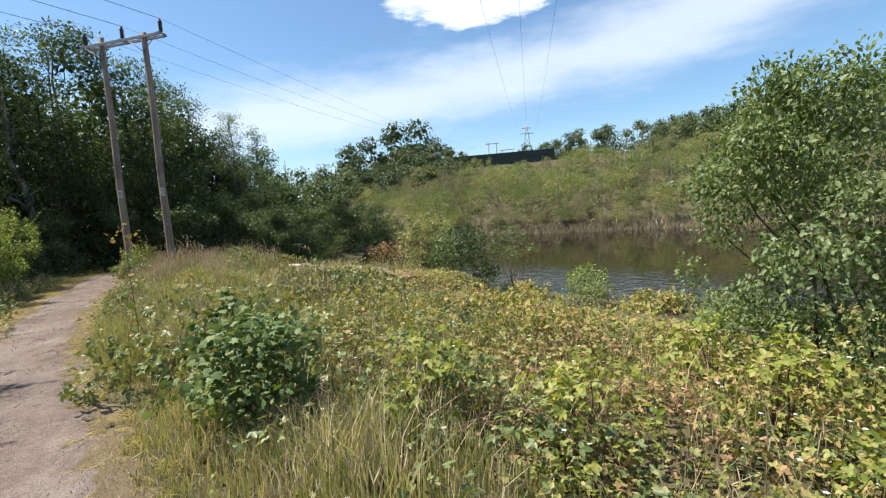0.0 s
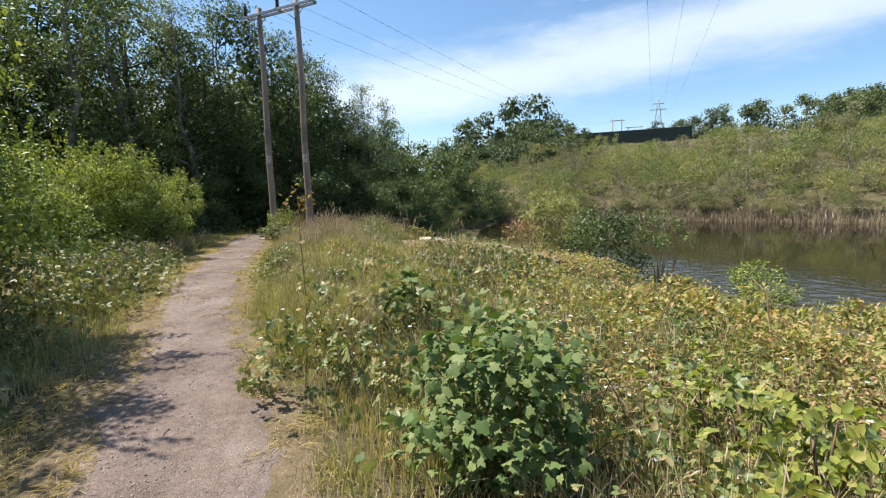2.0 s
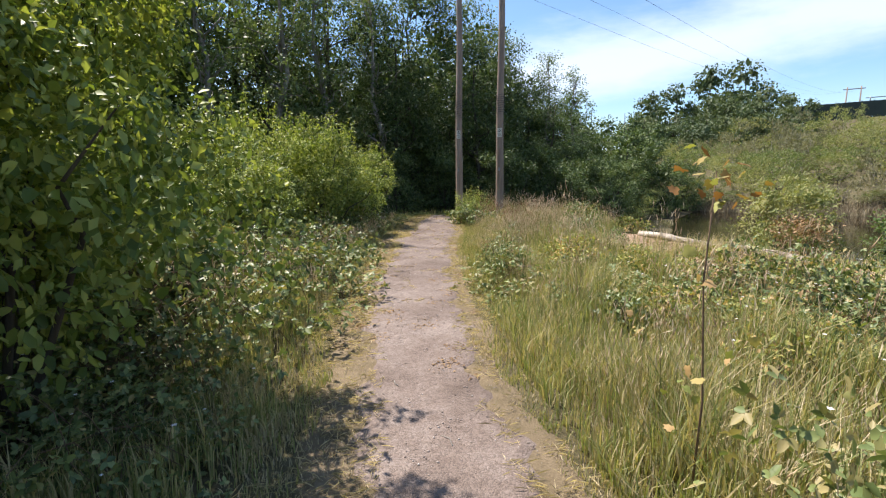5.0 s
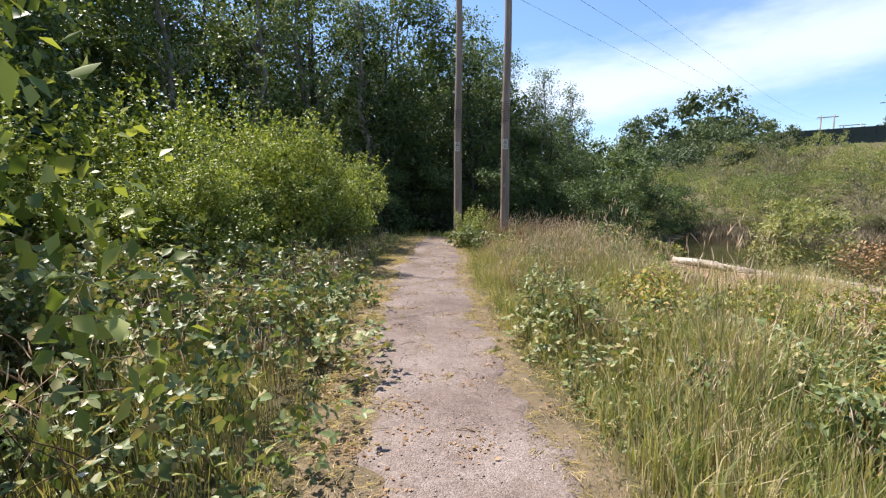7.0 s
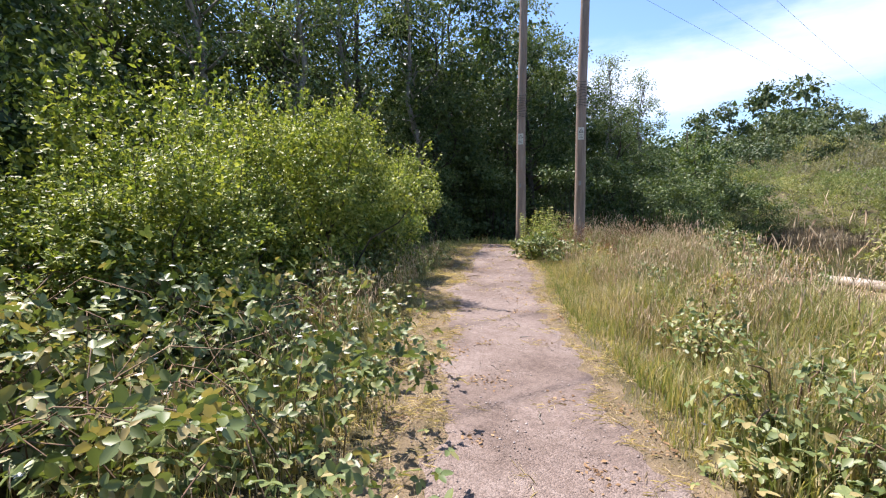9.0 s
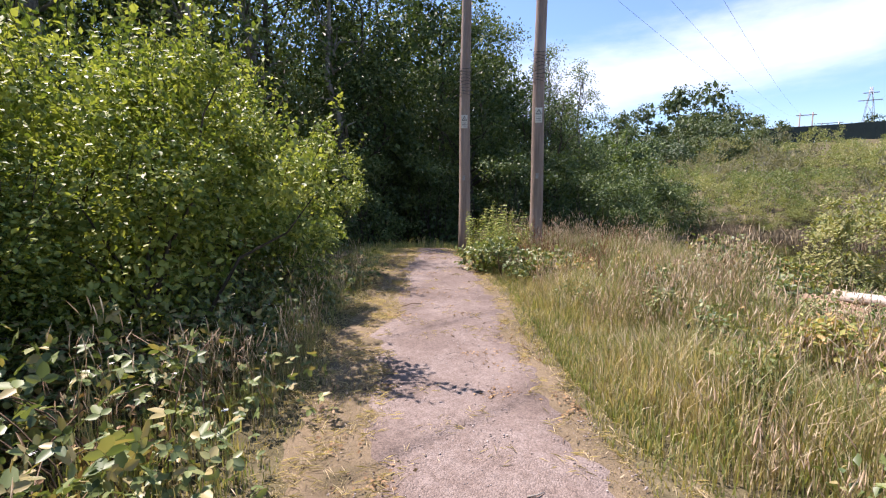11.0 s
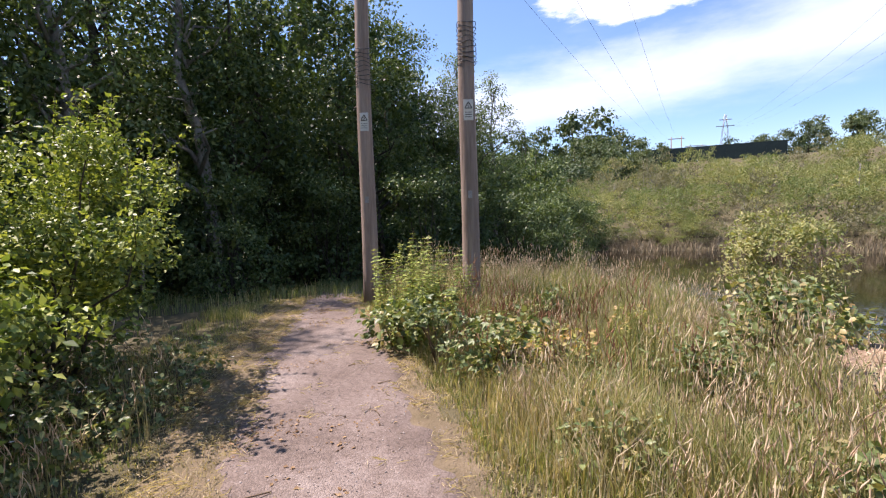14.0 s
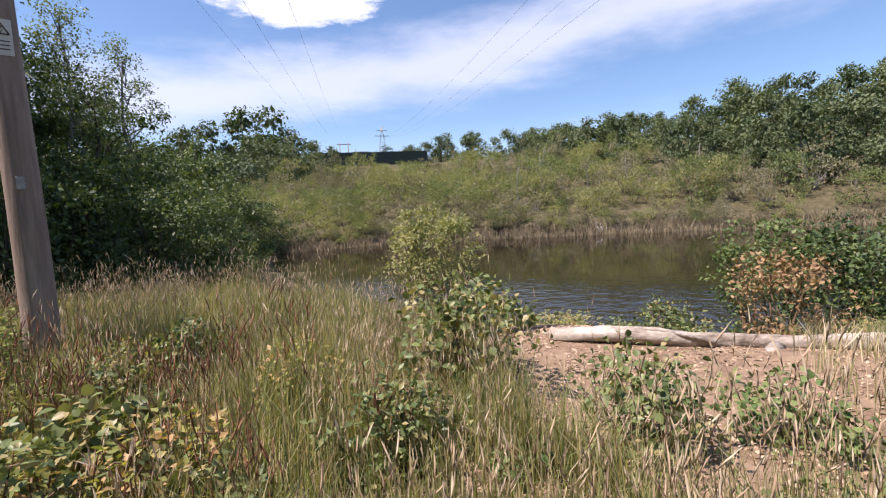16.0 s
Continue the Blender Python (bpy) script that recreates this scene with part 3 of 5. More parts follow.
def shrub(name, label, category, r, h, leaf, n_clump, per, mat, template=LEAF_SMALL, stems=7, bark=M_BARK, group="", shape=0.8, low=0.12, clump=0.42, up=0.8, split=False, droop=0.25, shoots=0, core=0, boughs=0, bough=0.34):
    """A many-stemmed bush standing at the origin: stems, and leaf sprays in uneven clumps."""
    root = thing(name, label, category, group)
    th = RNG.uniform(0, 2 * np.pi, n_clump)
    zz = low + (1 - low) * RNG.random(n_clump) ** 0.9
    wide = np.sin(np.clip(zz, 0.05, 1) * np.pi * shape + 0.25) ** 0.7
    rr = r * wide * np.sqrt(RNG.random(n_clump)) * RNG.uniform(0.8, 1.15, n_clump)
    cen = np.stack([rr * np.cos(th), rr * np.sin(th), zz * h * RNG.uniform(0.9, 1.06, n_clump)], 1)
    if boughs:
        cen, mid, rad = lobes(boughs, n_clump // boughs, r, h, low, bough, lambda z: np.sin(np.clip(z, 0.05, 1) * np.pi * shape + 0.25) ** 0.7)
        n_clump = len(cen)
        rr = np.hypot(cen[:, 0], cen[:, 1])
    pl, out = clumps(cen, np.full(n_clump, clump) * RNG.uniform(0.6, 1.3, n_clump), per)
    pl[:, 2] = np.maximum(pl[:, 2], 0.02)
    out = unit(out + unit(pl * np.array([1, 1, 0.4])) * 0.8)
    leaves = [foliage(pl, out, leaf, template, up, droop)]
    if core and boughs:
        leaves.append(bough_core(mid, rad, core // (2 * boughs), leaf * 1.35))
        leaves.append(inner_leaves(core // 2, r * 0.62, h * 0.02, h * 0.66, leaf * 1.35, LEAFLET))
    elif core:
        leaves.append(inner_leaves(core, r * 0.62, h * 0.06, h * 0.74, leaf * 1.75))
    limbs = []
    if shoots:
        sp, sout = [], []
        high = np.argsort(-(cen[:, 2] / h + 0.5 * rr / r + RNG.normal(0, 0.12, n_clump)))[:shoots]
        for c in cen[high]:
            lean = unit(np.array([c[0] * 0.3, c[1] * 0.3, 1.1]) + RNG.normal(0, 0.22, 3))
            ln = RNG.uniform(0.35, 0.85)
            limbs.append(tube([c, c + lean * ln * 0.5, c + lean * ln], [0.005, 0.004, 0.002], 3))
            q = RNG.uniform(0.1, 1.0, int(ln * 46))
            sp.append(c + lean * (ln * q)[:, None] + RNG.normal(0, 0.015, (len(q), 3)))
            sout.append(RNG.normal(0, 1, (len(q), 3)) + lean * 0.6)
        sp, sout = np.concatenate(sp), unit(np.concatenate(sout))
        leaves.append(foliage(sp, sout, leaf * 1.1, template, up, droop))
    part("foliage", mesh_of("foliage", *merge(*leaves), mat), root)
    for k in RNG.choice(n_clump, min(stems * 2, n_clump), replace=False):
        c = cen[k]
        limbs.append(tube(bent((c[0] * 0.12, c[1] * 0.12, -0.08), c, 0.25, 5, 0.03 * h), np.linspace(0.007 * h + 0.006, 0.004, 5), 5 if split else 3))
    if split:
        for v, f in limbs:
            part("stem", mesh_of("stem", v, f, bark), root)
    else:
        tagged(part("twig_tangle", mesh_of("twig_tangle", *merge(*limbs), bark), root), kind="stuff")
    return root


def tree(name, label, category, h, r, leaf, n_clump, per, mat, bark=M_BARK, bare=0.25, group="", clump=0.85, template=LEAF_SMALL, lean=0.03, limbs=26, core=0, boughs=0, bough=0.34):
    """A tapered trunk, limbs to the leaf clumps, and an uneven crown with gaps."""
    root = thing(name, label, category, group)
    top = np.array([RNG.normal(0, lean * h), RNG.normal(0, lean * h), h * 0.93])
    spine = bent((0, 0, -0.2), top, 0, 8, 0.012 * h)
    base = 0.016 * h + 0.02
    wood = [tube(spine, np.linspace(base, 0.02, 8), 8)]
    th = RNG.uniform(0, 2 * np.pi, n_clump)
    zz = bare + (1 - bare) * RNG.random(n_clump) ** 0.85
    span = (zz - bare) / (1 - bare)
    wide = np.sin(np.clip(span * 0.82 + 0.14, 0, 1) * np.pi) ** 0.6
    rr = r * wide * RNG.random(n_clump) ** 0.42 * RNG.uniform(0.75, 1.2, n_clump)
    axis = top[None] * zz[:, None]
    cen = np.stack([axis[:, 0] + rr * np.cos(th), axis[:, 1] + rr * np.sin(th), zz * h], 1)
    ends = cen
    if boughs:
        cen, ends, rad = lobes(boughs, n_clump // boughs, r, h, bare, bough, lambda z: np.sin(np.clip((z - bare) / (1 - bare) * 0.82 + 0.14, 0, 1) * np.pi) ** 0.6)
        n_clump = len(cen)
        ends = ends + top * (ends[:, 2:3] / h) * np.array([1, 1, 0])
        cen = cen + top * (cen[:, 2:3] / h) * np.array([1, 1, 0])
    for k in RNG.choice(len(ends), min(limbs, len(ends)), replace=False):
        c = ends[k]
        j = max(0.1, (c[2] - 0.55 * math.hypot(c[0], c[1])) / h)
        start = top * j
        wood.append(tube(bent(start, c, 0.15, 4, 0.02 * h), np.linspace(base * max(0.16, 0.55 * (1 - j)), 0.012, 4), 4))
    part("trunk", mesh_of("trunk", *merge(*wood), bark), root)
    pl, out = clumps(cen, clump * RNG.uniform(0.6, 1.35, n_clump), per, 0.7)
    out = unit(out + unit(pl - np.array([0, 0, h * 0.5])) * 0.7)
    leaves = [foliage(pl, out, leaf, template)]
    if core and boughs:
        leaves.append(bough_core(ends, rad, max(1, core // boughs), leaf * 2.2))
    elif core:
        leaves.append(inner_leaves(core, r * 0.72, h * 0.04, h * 0.86, leaf * 2.4))
    part("crown", mesh_of("crown", *merge(*leaves), mat), root)
    return root


def at_pose(x, y, turn=0.0, size=1.0, sink=0.0, tall=1.0):
    return pose(x, y, z_at(x, y) - sink, 0, 0, turn) @ Matrix.Diagonal((size, size, size * tall, 1))


def settle(ob, x, y, turn=0.0, size=1.0, sink=0.0, tall=1.0):
    ob.matrix_basis = at_pose(x, y, turn, size, sink, tall)
    return ob


def spread_copies(models, spots, first=True):
    """The models in turn at the spots (x, y, size, tall); the first ones are moved there themselves."""
    used = set()
    for k, (x, y, size, tall) in enumerate(spots):
        m = models[k % len(models)]
        mt = at_pose(x, y, float(RNG.uniform(0, 360)), size, 0.05, tall)
        if k % len(models) not in used:
            used.add(k % len(models))
            m.matrix_basis = mt
            spare[k % len(models)] = m
        else:
            c = copy_thing(m, pose(0, 0, 0))
            c.matrix_basis = mt


spare = {}

# ---- woodland on the west side and behind the poles ----
WOOD_LABEL = "tall broadleaved woodland tree, dense dark green, backlit"
woods = [tree("woodland_tree", WOOD_LABEL, "tree", 13, 4.7, 0.155, 360, 34, M_WOODS, group="woodland trees", bare=0.10, clump=0.66, core=650, boughs=24, bough=0.33, limbs=22) for _ in range(4)]
deep = [tree("woodland_tree", "tree deep in the dark green wood", "tree", 13, 5.0, 0.30, 192, 22, M_WOODS, group="woodland trees", bare=0.03, clump=0.9, limbs=10, core=700, boughs=16, bough=0.38) for _ in range(2)]
spots, back_spots = [], []
for s, o, h in ((32, -5.5, 14), (34, -1.5, 15), (37, 2.5, 15.5), (35.5, 7, 11.5), (39, 6, 14.5), (41.5, 9.8, 13.2), (45.5, 9.5, 15), (38.5, 12, 8.6), (43, 13, 10.5),
                (30.5, -10.5, 14.5), (27, -10, 13.5), (23, -10.5, 13), (19, -10, 12.5), (15, -10.6, 12.5), (11, -10, 12), (7, -10.5, 12.5), (2.5, -10.2, 12.5), (-3, -11, 12),
                (35, -8, 16), (38, -3, 16.5), (42, 2, 16.5), (30, -16, 16), (25, -15.5, 16), (20, -15, 16), (14, -15.5, 15), (8, -16, 15.5), (46, 4, 15.5), (50, 13, 14), (44.5, 16.5, 8.8),
                (48.5, 19, 9.6), (53, 22, 10.8), (52, 27, 10), (57, 29, 11), (61, 34, 11.5), (4, -21, 15), (10, -21.5, 15), (16, -21, 15.5), (22, -21, 15.5), (28, -21, 16), (35, -15, 16), (42, -6, 16), (48, 0, 16),
                (51, 7, 15), (37, -21, 16), (48, 7.5, 15.5), (47.5, 14, 12.5), (52, 17, 12.5), (56, 24, 11.2), (50.5, 21, 10), (46.5, 11.5, 14), (54, 10, 15), (60, 30, 11.5), (33.5, -12, 14), (41, -11, 15), (47, -5, 15), (57, 17, 12), (34, 1.5, 12)):
    x, y = so(s + RNG.normal(0, 0.4), o + RNG.normal(0, 0.4))
    (back_spots if o < -12 or s > 45.8 or (s > 40 and o < 3) else spots).append((x, y, h / 13.0, 1.0))
spread_copies(woods, spots)
spread_copies(deep, back_spots)
birch = [tree("birch_tree", "slender birch with thin pale trunk and feathery hanging leaves", "tree", 12, 2.1, 0.13, 75, 70, M_BIRCH, M_PALEBARK, 0.22, "birches", 0.62) for _ in range(2)]
spread_copies(birch, [(-19.2, 39.3, 1.02, 1.0), (-17.6, 40.2, 0.92, 1.0)] + [(*so(s, o), h / 12, 1.05) for s, o, h in ((28.5, -4.6, 13), (30.5, -2.2, 13.5), (31.5, 0.6, 12.5), (26.5, -6.8, 12.5))])
under = [shrub("understorey_bush", "dark green bush in the shade at the wood's edge", "bush", 2.2, 4.2, 0.14, 120, 26, M_WOODS, group="understorey bushes", low=0.03, clump=0.4, core=700, boughs=12, bough=0.34) for _ in range(2)]
spots = [(*so(s, o), z, 1.0) for s, o, z in ((31, 7.5, 0.9), (33, 10.5, 1.0), (31.5, 11.5, 0.8), (30.5, -1.5, 0.9), (32.5, 1.0, 1.0), (29.5, -4, 1.0), (34.5, 4, 1.1), (26.5, -3.2, 0.8),
                                        (35, 13.5, 1.0), (36.5, 16.5, 1.1), (33.5, 14.5, 0.7), (40, 18.5, 1.2), (44, 22, 1.2), (48, 25, 1.3), (52, 31, 1.3), (57, 37, 1.3), (61, 40, 1.3),
                                        (36, -0.5, 1.1), (33, 4.5, 0.9), (37, 8.5, 1.1), (39.5, 13.5, 1.2), (28, -3.5, 0.8), (31, -6.5, 1.1), (41, 16, 1.2), (29, -7, 1.0), (33, -4, 1.1), (25, -6.5, 1.0), (14, -7.4, 1.0), (10.5, -7.4, 1.0), (18, -7.2, 1.1), (5, -7.5, 1.0), (22, -7.2, 1.0), (0, -7.5, 1.1), (13, -18, 1.5), (19, -18, 1.5), (25, -18, 1.5), (7, -18, 1.5), (31, -13, 1.5), (38, -7, 1.5), (43, -1, 1.5), (46, 7, 1.4), (7.7, -7.6, 1.1), (16, -7.8, 1.0), (20, -7.6, 1.1), (12.2, -7.8, 1.1), (36.5, 3.5, 1.2), (38.5, 0.5, 1.3), (34.5, -6.5, 1.3), (36.5, -4.5, 1.3), (31.5, -9.5, 1.3), (40.5, 5.5, 1.3), (40, 10.5, 1.2), (43.5, 8.5, 1.3), (45, 13.5, 1.2), (48.5, 16.5, 1.3), (27, -12.5, 1.3), (23, -13, 1.3), (18, -12.5, 1.3), (12, -13, 1.3), (29.8, 1.2, 0.8), (28.2, -1.2, 0.75))]
spread_copies(under, spots)

# ---- bushes beside the path ----
big_sallow = shrub("sallow_bush", "tall leafy sallow bush, yellow-green where the sun strikes it", "bush", 1.85, 3.7, 0.062, 280, 80, M_SALLOW, group="path-side bushes", stems=8, clump=0.26, low=0.28, split=True, shoots=70, core=7000, boughs=28, bough=0.32, shape=0.68)
settle(big_sallow, *so(7.6, -2.25), tall=1.27)
sallows = [shrub("sallow_bush", "sunlit yellow-green sallow bush overhanging the path", "bush", 1.65, 3.0, 0.062, 180, 88, M_SALLOW, group="path-side bushes", stems=7, clump=0.25, low=0.26, split=True, shoots=60, core=4600, boughs=20, bough=0.34) for _ in range(2)]
spread_copies(sallows, [(*so(q[0], q[1]), q[2], q[3]) for q in ((17.6, -1.6, 1.0, 1.0), (19.7, -1.05, 1.05, 0.98), (21.9, -0.4, 0.9, 0.92), (16.2, -2.5, 0.8, 0.85), (14.6, -2.5, 0.85, 0.85),
                         (5.4, -2.9, 1.05, 1.15), (8.5, -3.0, 0.95, 1.15), (11.2, -4.1, 1.05, 1.3), (13.8, -3.3, 0.75, 0.75))])
dim_sallows = [shrub("sallow_bush", "sallow bush standing behind the brambles", "bush", 1.7, 3.1, 0.082, 96, 56, M_SALLOW, group="path-side bushes", clump=0.32, low=0.05, shoots=24, core=1600, boughs=14, bough=0.36)]
spread_copies(dim_sallows, [(*so(q[0], q[1]), q[2], q[3]) for q in ((20.2, -3.1, 1.1, 1.12), (18.6, -3.0, 1.0, 1.1), (21.9, -2.6, 1.0, 1.05), (17.0, -3.6, 1.0, 1.1), (9.6, -4.6, 1.0, 1.15), (4.6, -4.4, 1.0, 0.9), (12.8, -5.2, 1.0, 1.0), (15.2, -5.0, 1.0, 1.0))])
hazel = shrub("hazel_bush", "large leafy bush with bright green leaves by the pond bank", "bush", 2.15, 2.95, 0.06, 264, 96, M_BIRCH, LEAF_SMALL, group="bank bushes", stems=8, clump=0.3, low=0.10, split=True, core=2600, boughs=24, bough=0.32)
settle(hazel, 5.6, 5.4, 0, 1.0, 0.05, 1.26)

# ---- brambles ----
def bramble(label, mat, r=1.35, h=0.85, n=92, per=11, leaf=0.060, flowers=12, group="bramble thickets", template=LEAF_TREFOIL):
    root = thing("bramble_thicket", label, "bramble", group)
    th, q = RNG.uniform(0, 2 * np.pi, n), np.sqrt(RNG.random(n))
    cen = np.stack([r * q * np.cos(th), r * q * np.sin(th), h * (0.12 + 0.95 * RNG.random(n) ** 1.3) * (1 - 0.5 * q ** 2)], 1)
    pl, out = clumps(cen, RNG.uniform(0.14, 0.34, n), per, 0.7)
    pl[:, 2] = np.maximum(pl[:, 2], 0.02)
    part("foliage", mesh_of("foliage", *foliage(pl, out, leaf, template, 1.3, 0.1), mat), root)
    canes = []
    for k in range(16):
        a, bq = RNG.uniform(0, 2 * np.pi), RNG.uniform(0, 2 * np.pi)
        p0 = (r * 0.7 * math.cos(a), r * 0.7 * math.sin(a), -0.05)
        p1 = (r * 0.55 * math.cos(bq), r * 0.55 * math.sin(bq), RNG.uniform(0.1, h * 0.6))
        canes.append(tube(bent(p0, p1, h * 0.55, 6, 0.03), np.linspace(0.005, 0.0025, 6), 3))
    tagged(part("cane_tangle", mesh_of("cane_tangle", *merge(*canes), M_CANE), root), kind="stuff")
    if flowers:
        f = cen[RNG.choice(n, flowers)] + RNG.normal(0, 0.10, (flowers, 3)) + np.array([0, 0, 0.24])
        k = np.repeat(f, 5, 0)
        ang = np.tile(np.arange(5) * 2 * np.pi / 5, flowers)
        al = np.stack([np.cos(ang), np.sin(ang), np.full(len(ang), 0.25)], 1)
        tagged(part("blossom", mesh_of("blossom", *scatter(LEAF_SMALL, k, al, np.tile((0, 0, 1.0), (len(k), 1)) + RNG.normal(0, 0.2, (len(k), 3)), np.full(len(k), 0.021)), M_PETAL), root), kind="stuff")
    return root


br_a = [bramble("sprawling green bramble thicket with small white flowers", M_BRAMBLE) for _ in range(2)]
br_b = [bramble("pale yellow-green bramble and weeds sprawling over dry canes", M_BRAMBLE_PALE, h=0.7, per=12, leaf=0.046, flowers=14) for _ in range(2)]
br_d = [bramble("dying brown bramble with dry canes", M_DRYLEAF, h=0.5, n=46, per=7, flowers=0)]
br_far = [bramble("low green bramble sprawling down the pond bank", M_BRAMBLE_PALE, h=0.7, n=60, per=22, leaf=0.095, flowers=10, template=LEAF_SMALL)]
spots_a, spots_b, spots_d, spots_f = [], [], [], []
for s in np.arange(-2.5, 15.5, 1.5):
    for o in np.arange(2.5, 12.0, 1.5):
        ss, oo = s + RNG.uniform(-0.5, 0.5), o + RNG.uniform(-0.5, 0.5)
        if (oo > 5.2 and oo < 10.8 and ss > 11.6) or oo < edge(RIGHT_EDGE, ss) + 1.15 or (ss > 6.2 and oo < 4.4 and RNG.random() < 0.65):
            continue
        x, y = so(ss, oo)
        if math.hypot(x - 5.6, y - 5.4) < 1.2 or math.hypot(x + 0.5, y - 3.7) < 0.9:
            continue
        k = RNG.random()
        (spots_f if oo > 6.6 and k < 0.86 else spots_a if k < 0.36 else spots_b if k < 0.86 else spots_d).append((x, y, RNG.uniform(0.8, 1.05), RNG.uniform(0.45, 1.45) * (0.6 if oo > 8.5 else 1)))
for s_, o_ in ((-1.6, 3.0), (-0.2, 2.75), (1.1, 3.1), (2.6, 2.95), (3.9, 3.0), (0.4, 4.3), (2.1, 4.4), (-1.2, 4.4), (5.2, 2.9)):
    (spots_b if RNG.random() < 0.6 else spots_a).append((*so(s_, o_), 0.85, RNG.uniform(0.75, 1.1)))
for s in np.arange(9.6, 16.0, 1.15):
    for o in (-1.35, -2.5, -3.7):
        spots_a.append((*so(s + RNG.uniform(-0.3, 0.3), o + RNG.uniform(-0.25, 0.25)), RNG.uniform(1.0, 1.15), 1.35 if o < -1.4 else 1.0))
for s, o in ((4, -1.9), (5.4, -1.8), (2.5, -2.2), (3.4, -3.3), (6.6, -1.9), (1.0, -2.6), (-1.0, -2.6), (17.4, -1.1), (19.6, -0.6), (21.2, 0.1), (16.2, -1.3)):
    spots_a.append((*so(s, o), 0.85, 1.0))
for s, o in ((24.6, 12.5), (22.6, 12.3), (20.4, 12.6), (18.6, 12.2), (26, 11), (19.0, 10.6), (16.6, 12.8), (23, 10.5)):
    spots_a.append((*so(s, o), 0.8, 0.4))
spots_d += [(*so(15.3, -1.15), 0.6, 1.5), (*so(16.3, -0.85), 0.55, 1.5), (*so(14.2, -1.25), 0.55, 1.2), (*so(9.3, 5.6), 0.7, 1.7), (*so(3.2, 6.2), 0.8, 1.3), (*so(0.6, 6.4), 0.7, 1.3)]
spots_a += [(*so(10.4, 6.0), 0.9, 1.4), (*so(8.6, 6.3), 0.9, 1.3), (*so(9.9, 7.2), 0.9, 1.4), (*so(11.0, 7.6), 0.8, 1.3), (*so(7.4, 7.4), 0.9, 1.2)]
spots_a += [(*so(7.7, -1.55), 0.7, 1.2), (*so(10.6, 2.35), 0.55, 0.6), (*so(11.8, 2.7), 0.55, 0.6), (*so(13.1, 3.2), 0.55, 0.6), (*so(9.5, 2.2), 0.5, 0.55), (*so(14.6, 3.6), 0.5, 0.55), (*so(17.2, -0.95), 0.7, 1.3), (*so(18.4, -1.5), 0.8, 1.6), (*so(19.5, -1.2), 0.8, 1.6), (*so(8.6, -1.9), 0.8, 1.5), (*so(7.0, -1.3), 0.6, 1.1), (*so(18.0, -0.75), 0.7, 1.35), (*so(18.9, -0.55), 0.7, 1.35), (*so(19.9, -0.35), 0.65, 1.2), (*so(20.8, 0.0), 0.6, 1.1)]
spread_copies(br_a, spots_a)
spread_copies(br_b, spots_b)
spread_copies(br_far, spots_f)
spread_copies(br_d, spots_d)


# ---- grass ----
def blades(x, y, height, width, lean=0.35):
    n = len(x)
    z = land(x, y)
    a, th = RNG.uniform(0, 2 * np.pi, n), RNG.uniform(0, 2 * np.pi, n)
    hgt = height * RNG.uniform(0.55, 1.15, n) * (0.85 + 0.42 * np.sin(2.1 * x + 1.3 * y) * np.sin(1.7 * y - 0.8 * x + 1))
    bend = np.stack([np.cos(a), np.sin(a), np.zeros(n)], 1) * (hgt * RNG.uniform(0.05, 1, n) * lean)[:, None]
    side = np.stack([np.cos(th), np.sin(th), np.zeros(n)], 1) * (width * RNG.uniform(0.6, 1.2, n))[:, None]
    root = np.stack([x, y, z - 0.02], 1)
    up = np.array([0, 0, 1.0])
    mid = root + bend * 0.3 + up * (hgt * 0.6)[:, None]
    tip = root + bend + up * (hgt * RNG.uniform(0.8, 1.0, n))[:, None]
    v = np.stack([root - side, root + side, mid + side * 0.8, mid - side * 0.8, tip], 1)
    f = np.array([(0, 1, 2), (0, 2, 3), (3, 2, 4)])[None] + (np.arange(n) * 5)[:, None, None]
    return v.reshape(-1, 3), f.reshape(-1, 3), tip


def random_strip(n, s0, s1, left, right, power=1.0):
    m = max(1, n // 22)
    k = RNG.integers(0, m, n)
    s = RNG.uniform(s0, s1, m)[k] + RNG.normal(0, 0.07, n)
    t = np.clip((RNG.random(m) ** power)[k] + RNG.normal(0, 0.045, n), 0, 1)
    o = left(s) * (1 - t) + right(s) * t
    return s, o


R_, L_ = (lambda s: edge(RIGHT_EDGE, s)), (lambda s: edge(LEFT_EDGE, s))


def stuff(name, label, category, v, f, mat):
    return tagged(new(name, mesh_of(name, v, f, mat)), label, category, kind="stuff")


def patchy(s, o, keep=0.5, seed=0.0):
    g = np.sin(1.3 * s + seed) + np.sin(1.9 * o + 1.1 * s + seed * 2) + np.sin(0.6 * s - 2.3 * o + seed * 3)
    return g > np.quantile(g, 1 - keep)


# green and straw blades along both verges
out_v, out_f = [], []
s, o = random_strip(30000, -4, 26, lambda s: R_(s) + 0.12, lambda s: R_(s) + 1.9, 1.2)
x, y = so(s, o)
ga = blades(x, y, 0.10 + 0.46 * smooth(o - R_(s), 0.1, 1.0), 0.0045, 0.5)
s, o = random_strip(30000, -5, 27, lambda s: L_(s) - 0.25, lambda s: L_(s) - 1.6)
x, y = so(s, o)
gb = blades(x, y, (0.12 + 0.36 * smooth(L_(s) - o, 0.35, 1.0)) * np.interp(s, [12, 14, 16.5, 18], [1.0, 0.7, 0.6, 0.35]), 0.0045)
stuff("verge_grass", "uncut green grass leaning beside the path", "grass", *merge(ga[:2], gb[:2]), M_GRASS)
s, o = random_strip(23000, -4, 26, lambda s: R_(s) - 0.02, lambda s: R_(s) + 1.3, 1.3)
x, y = so(s, o)
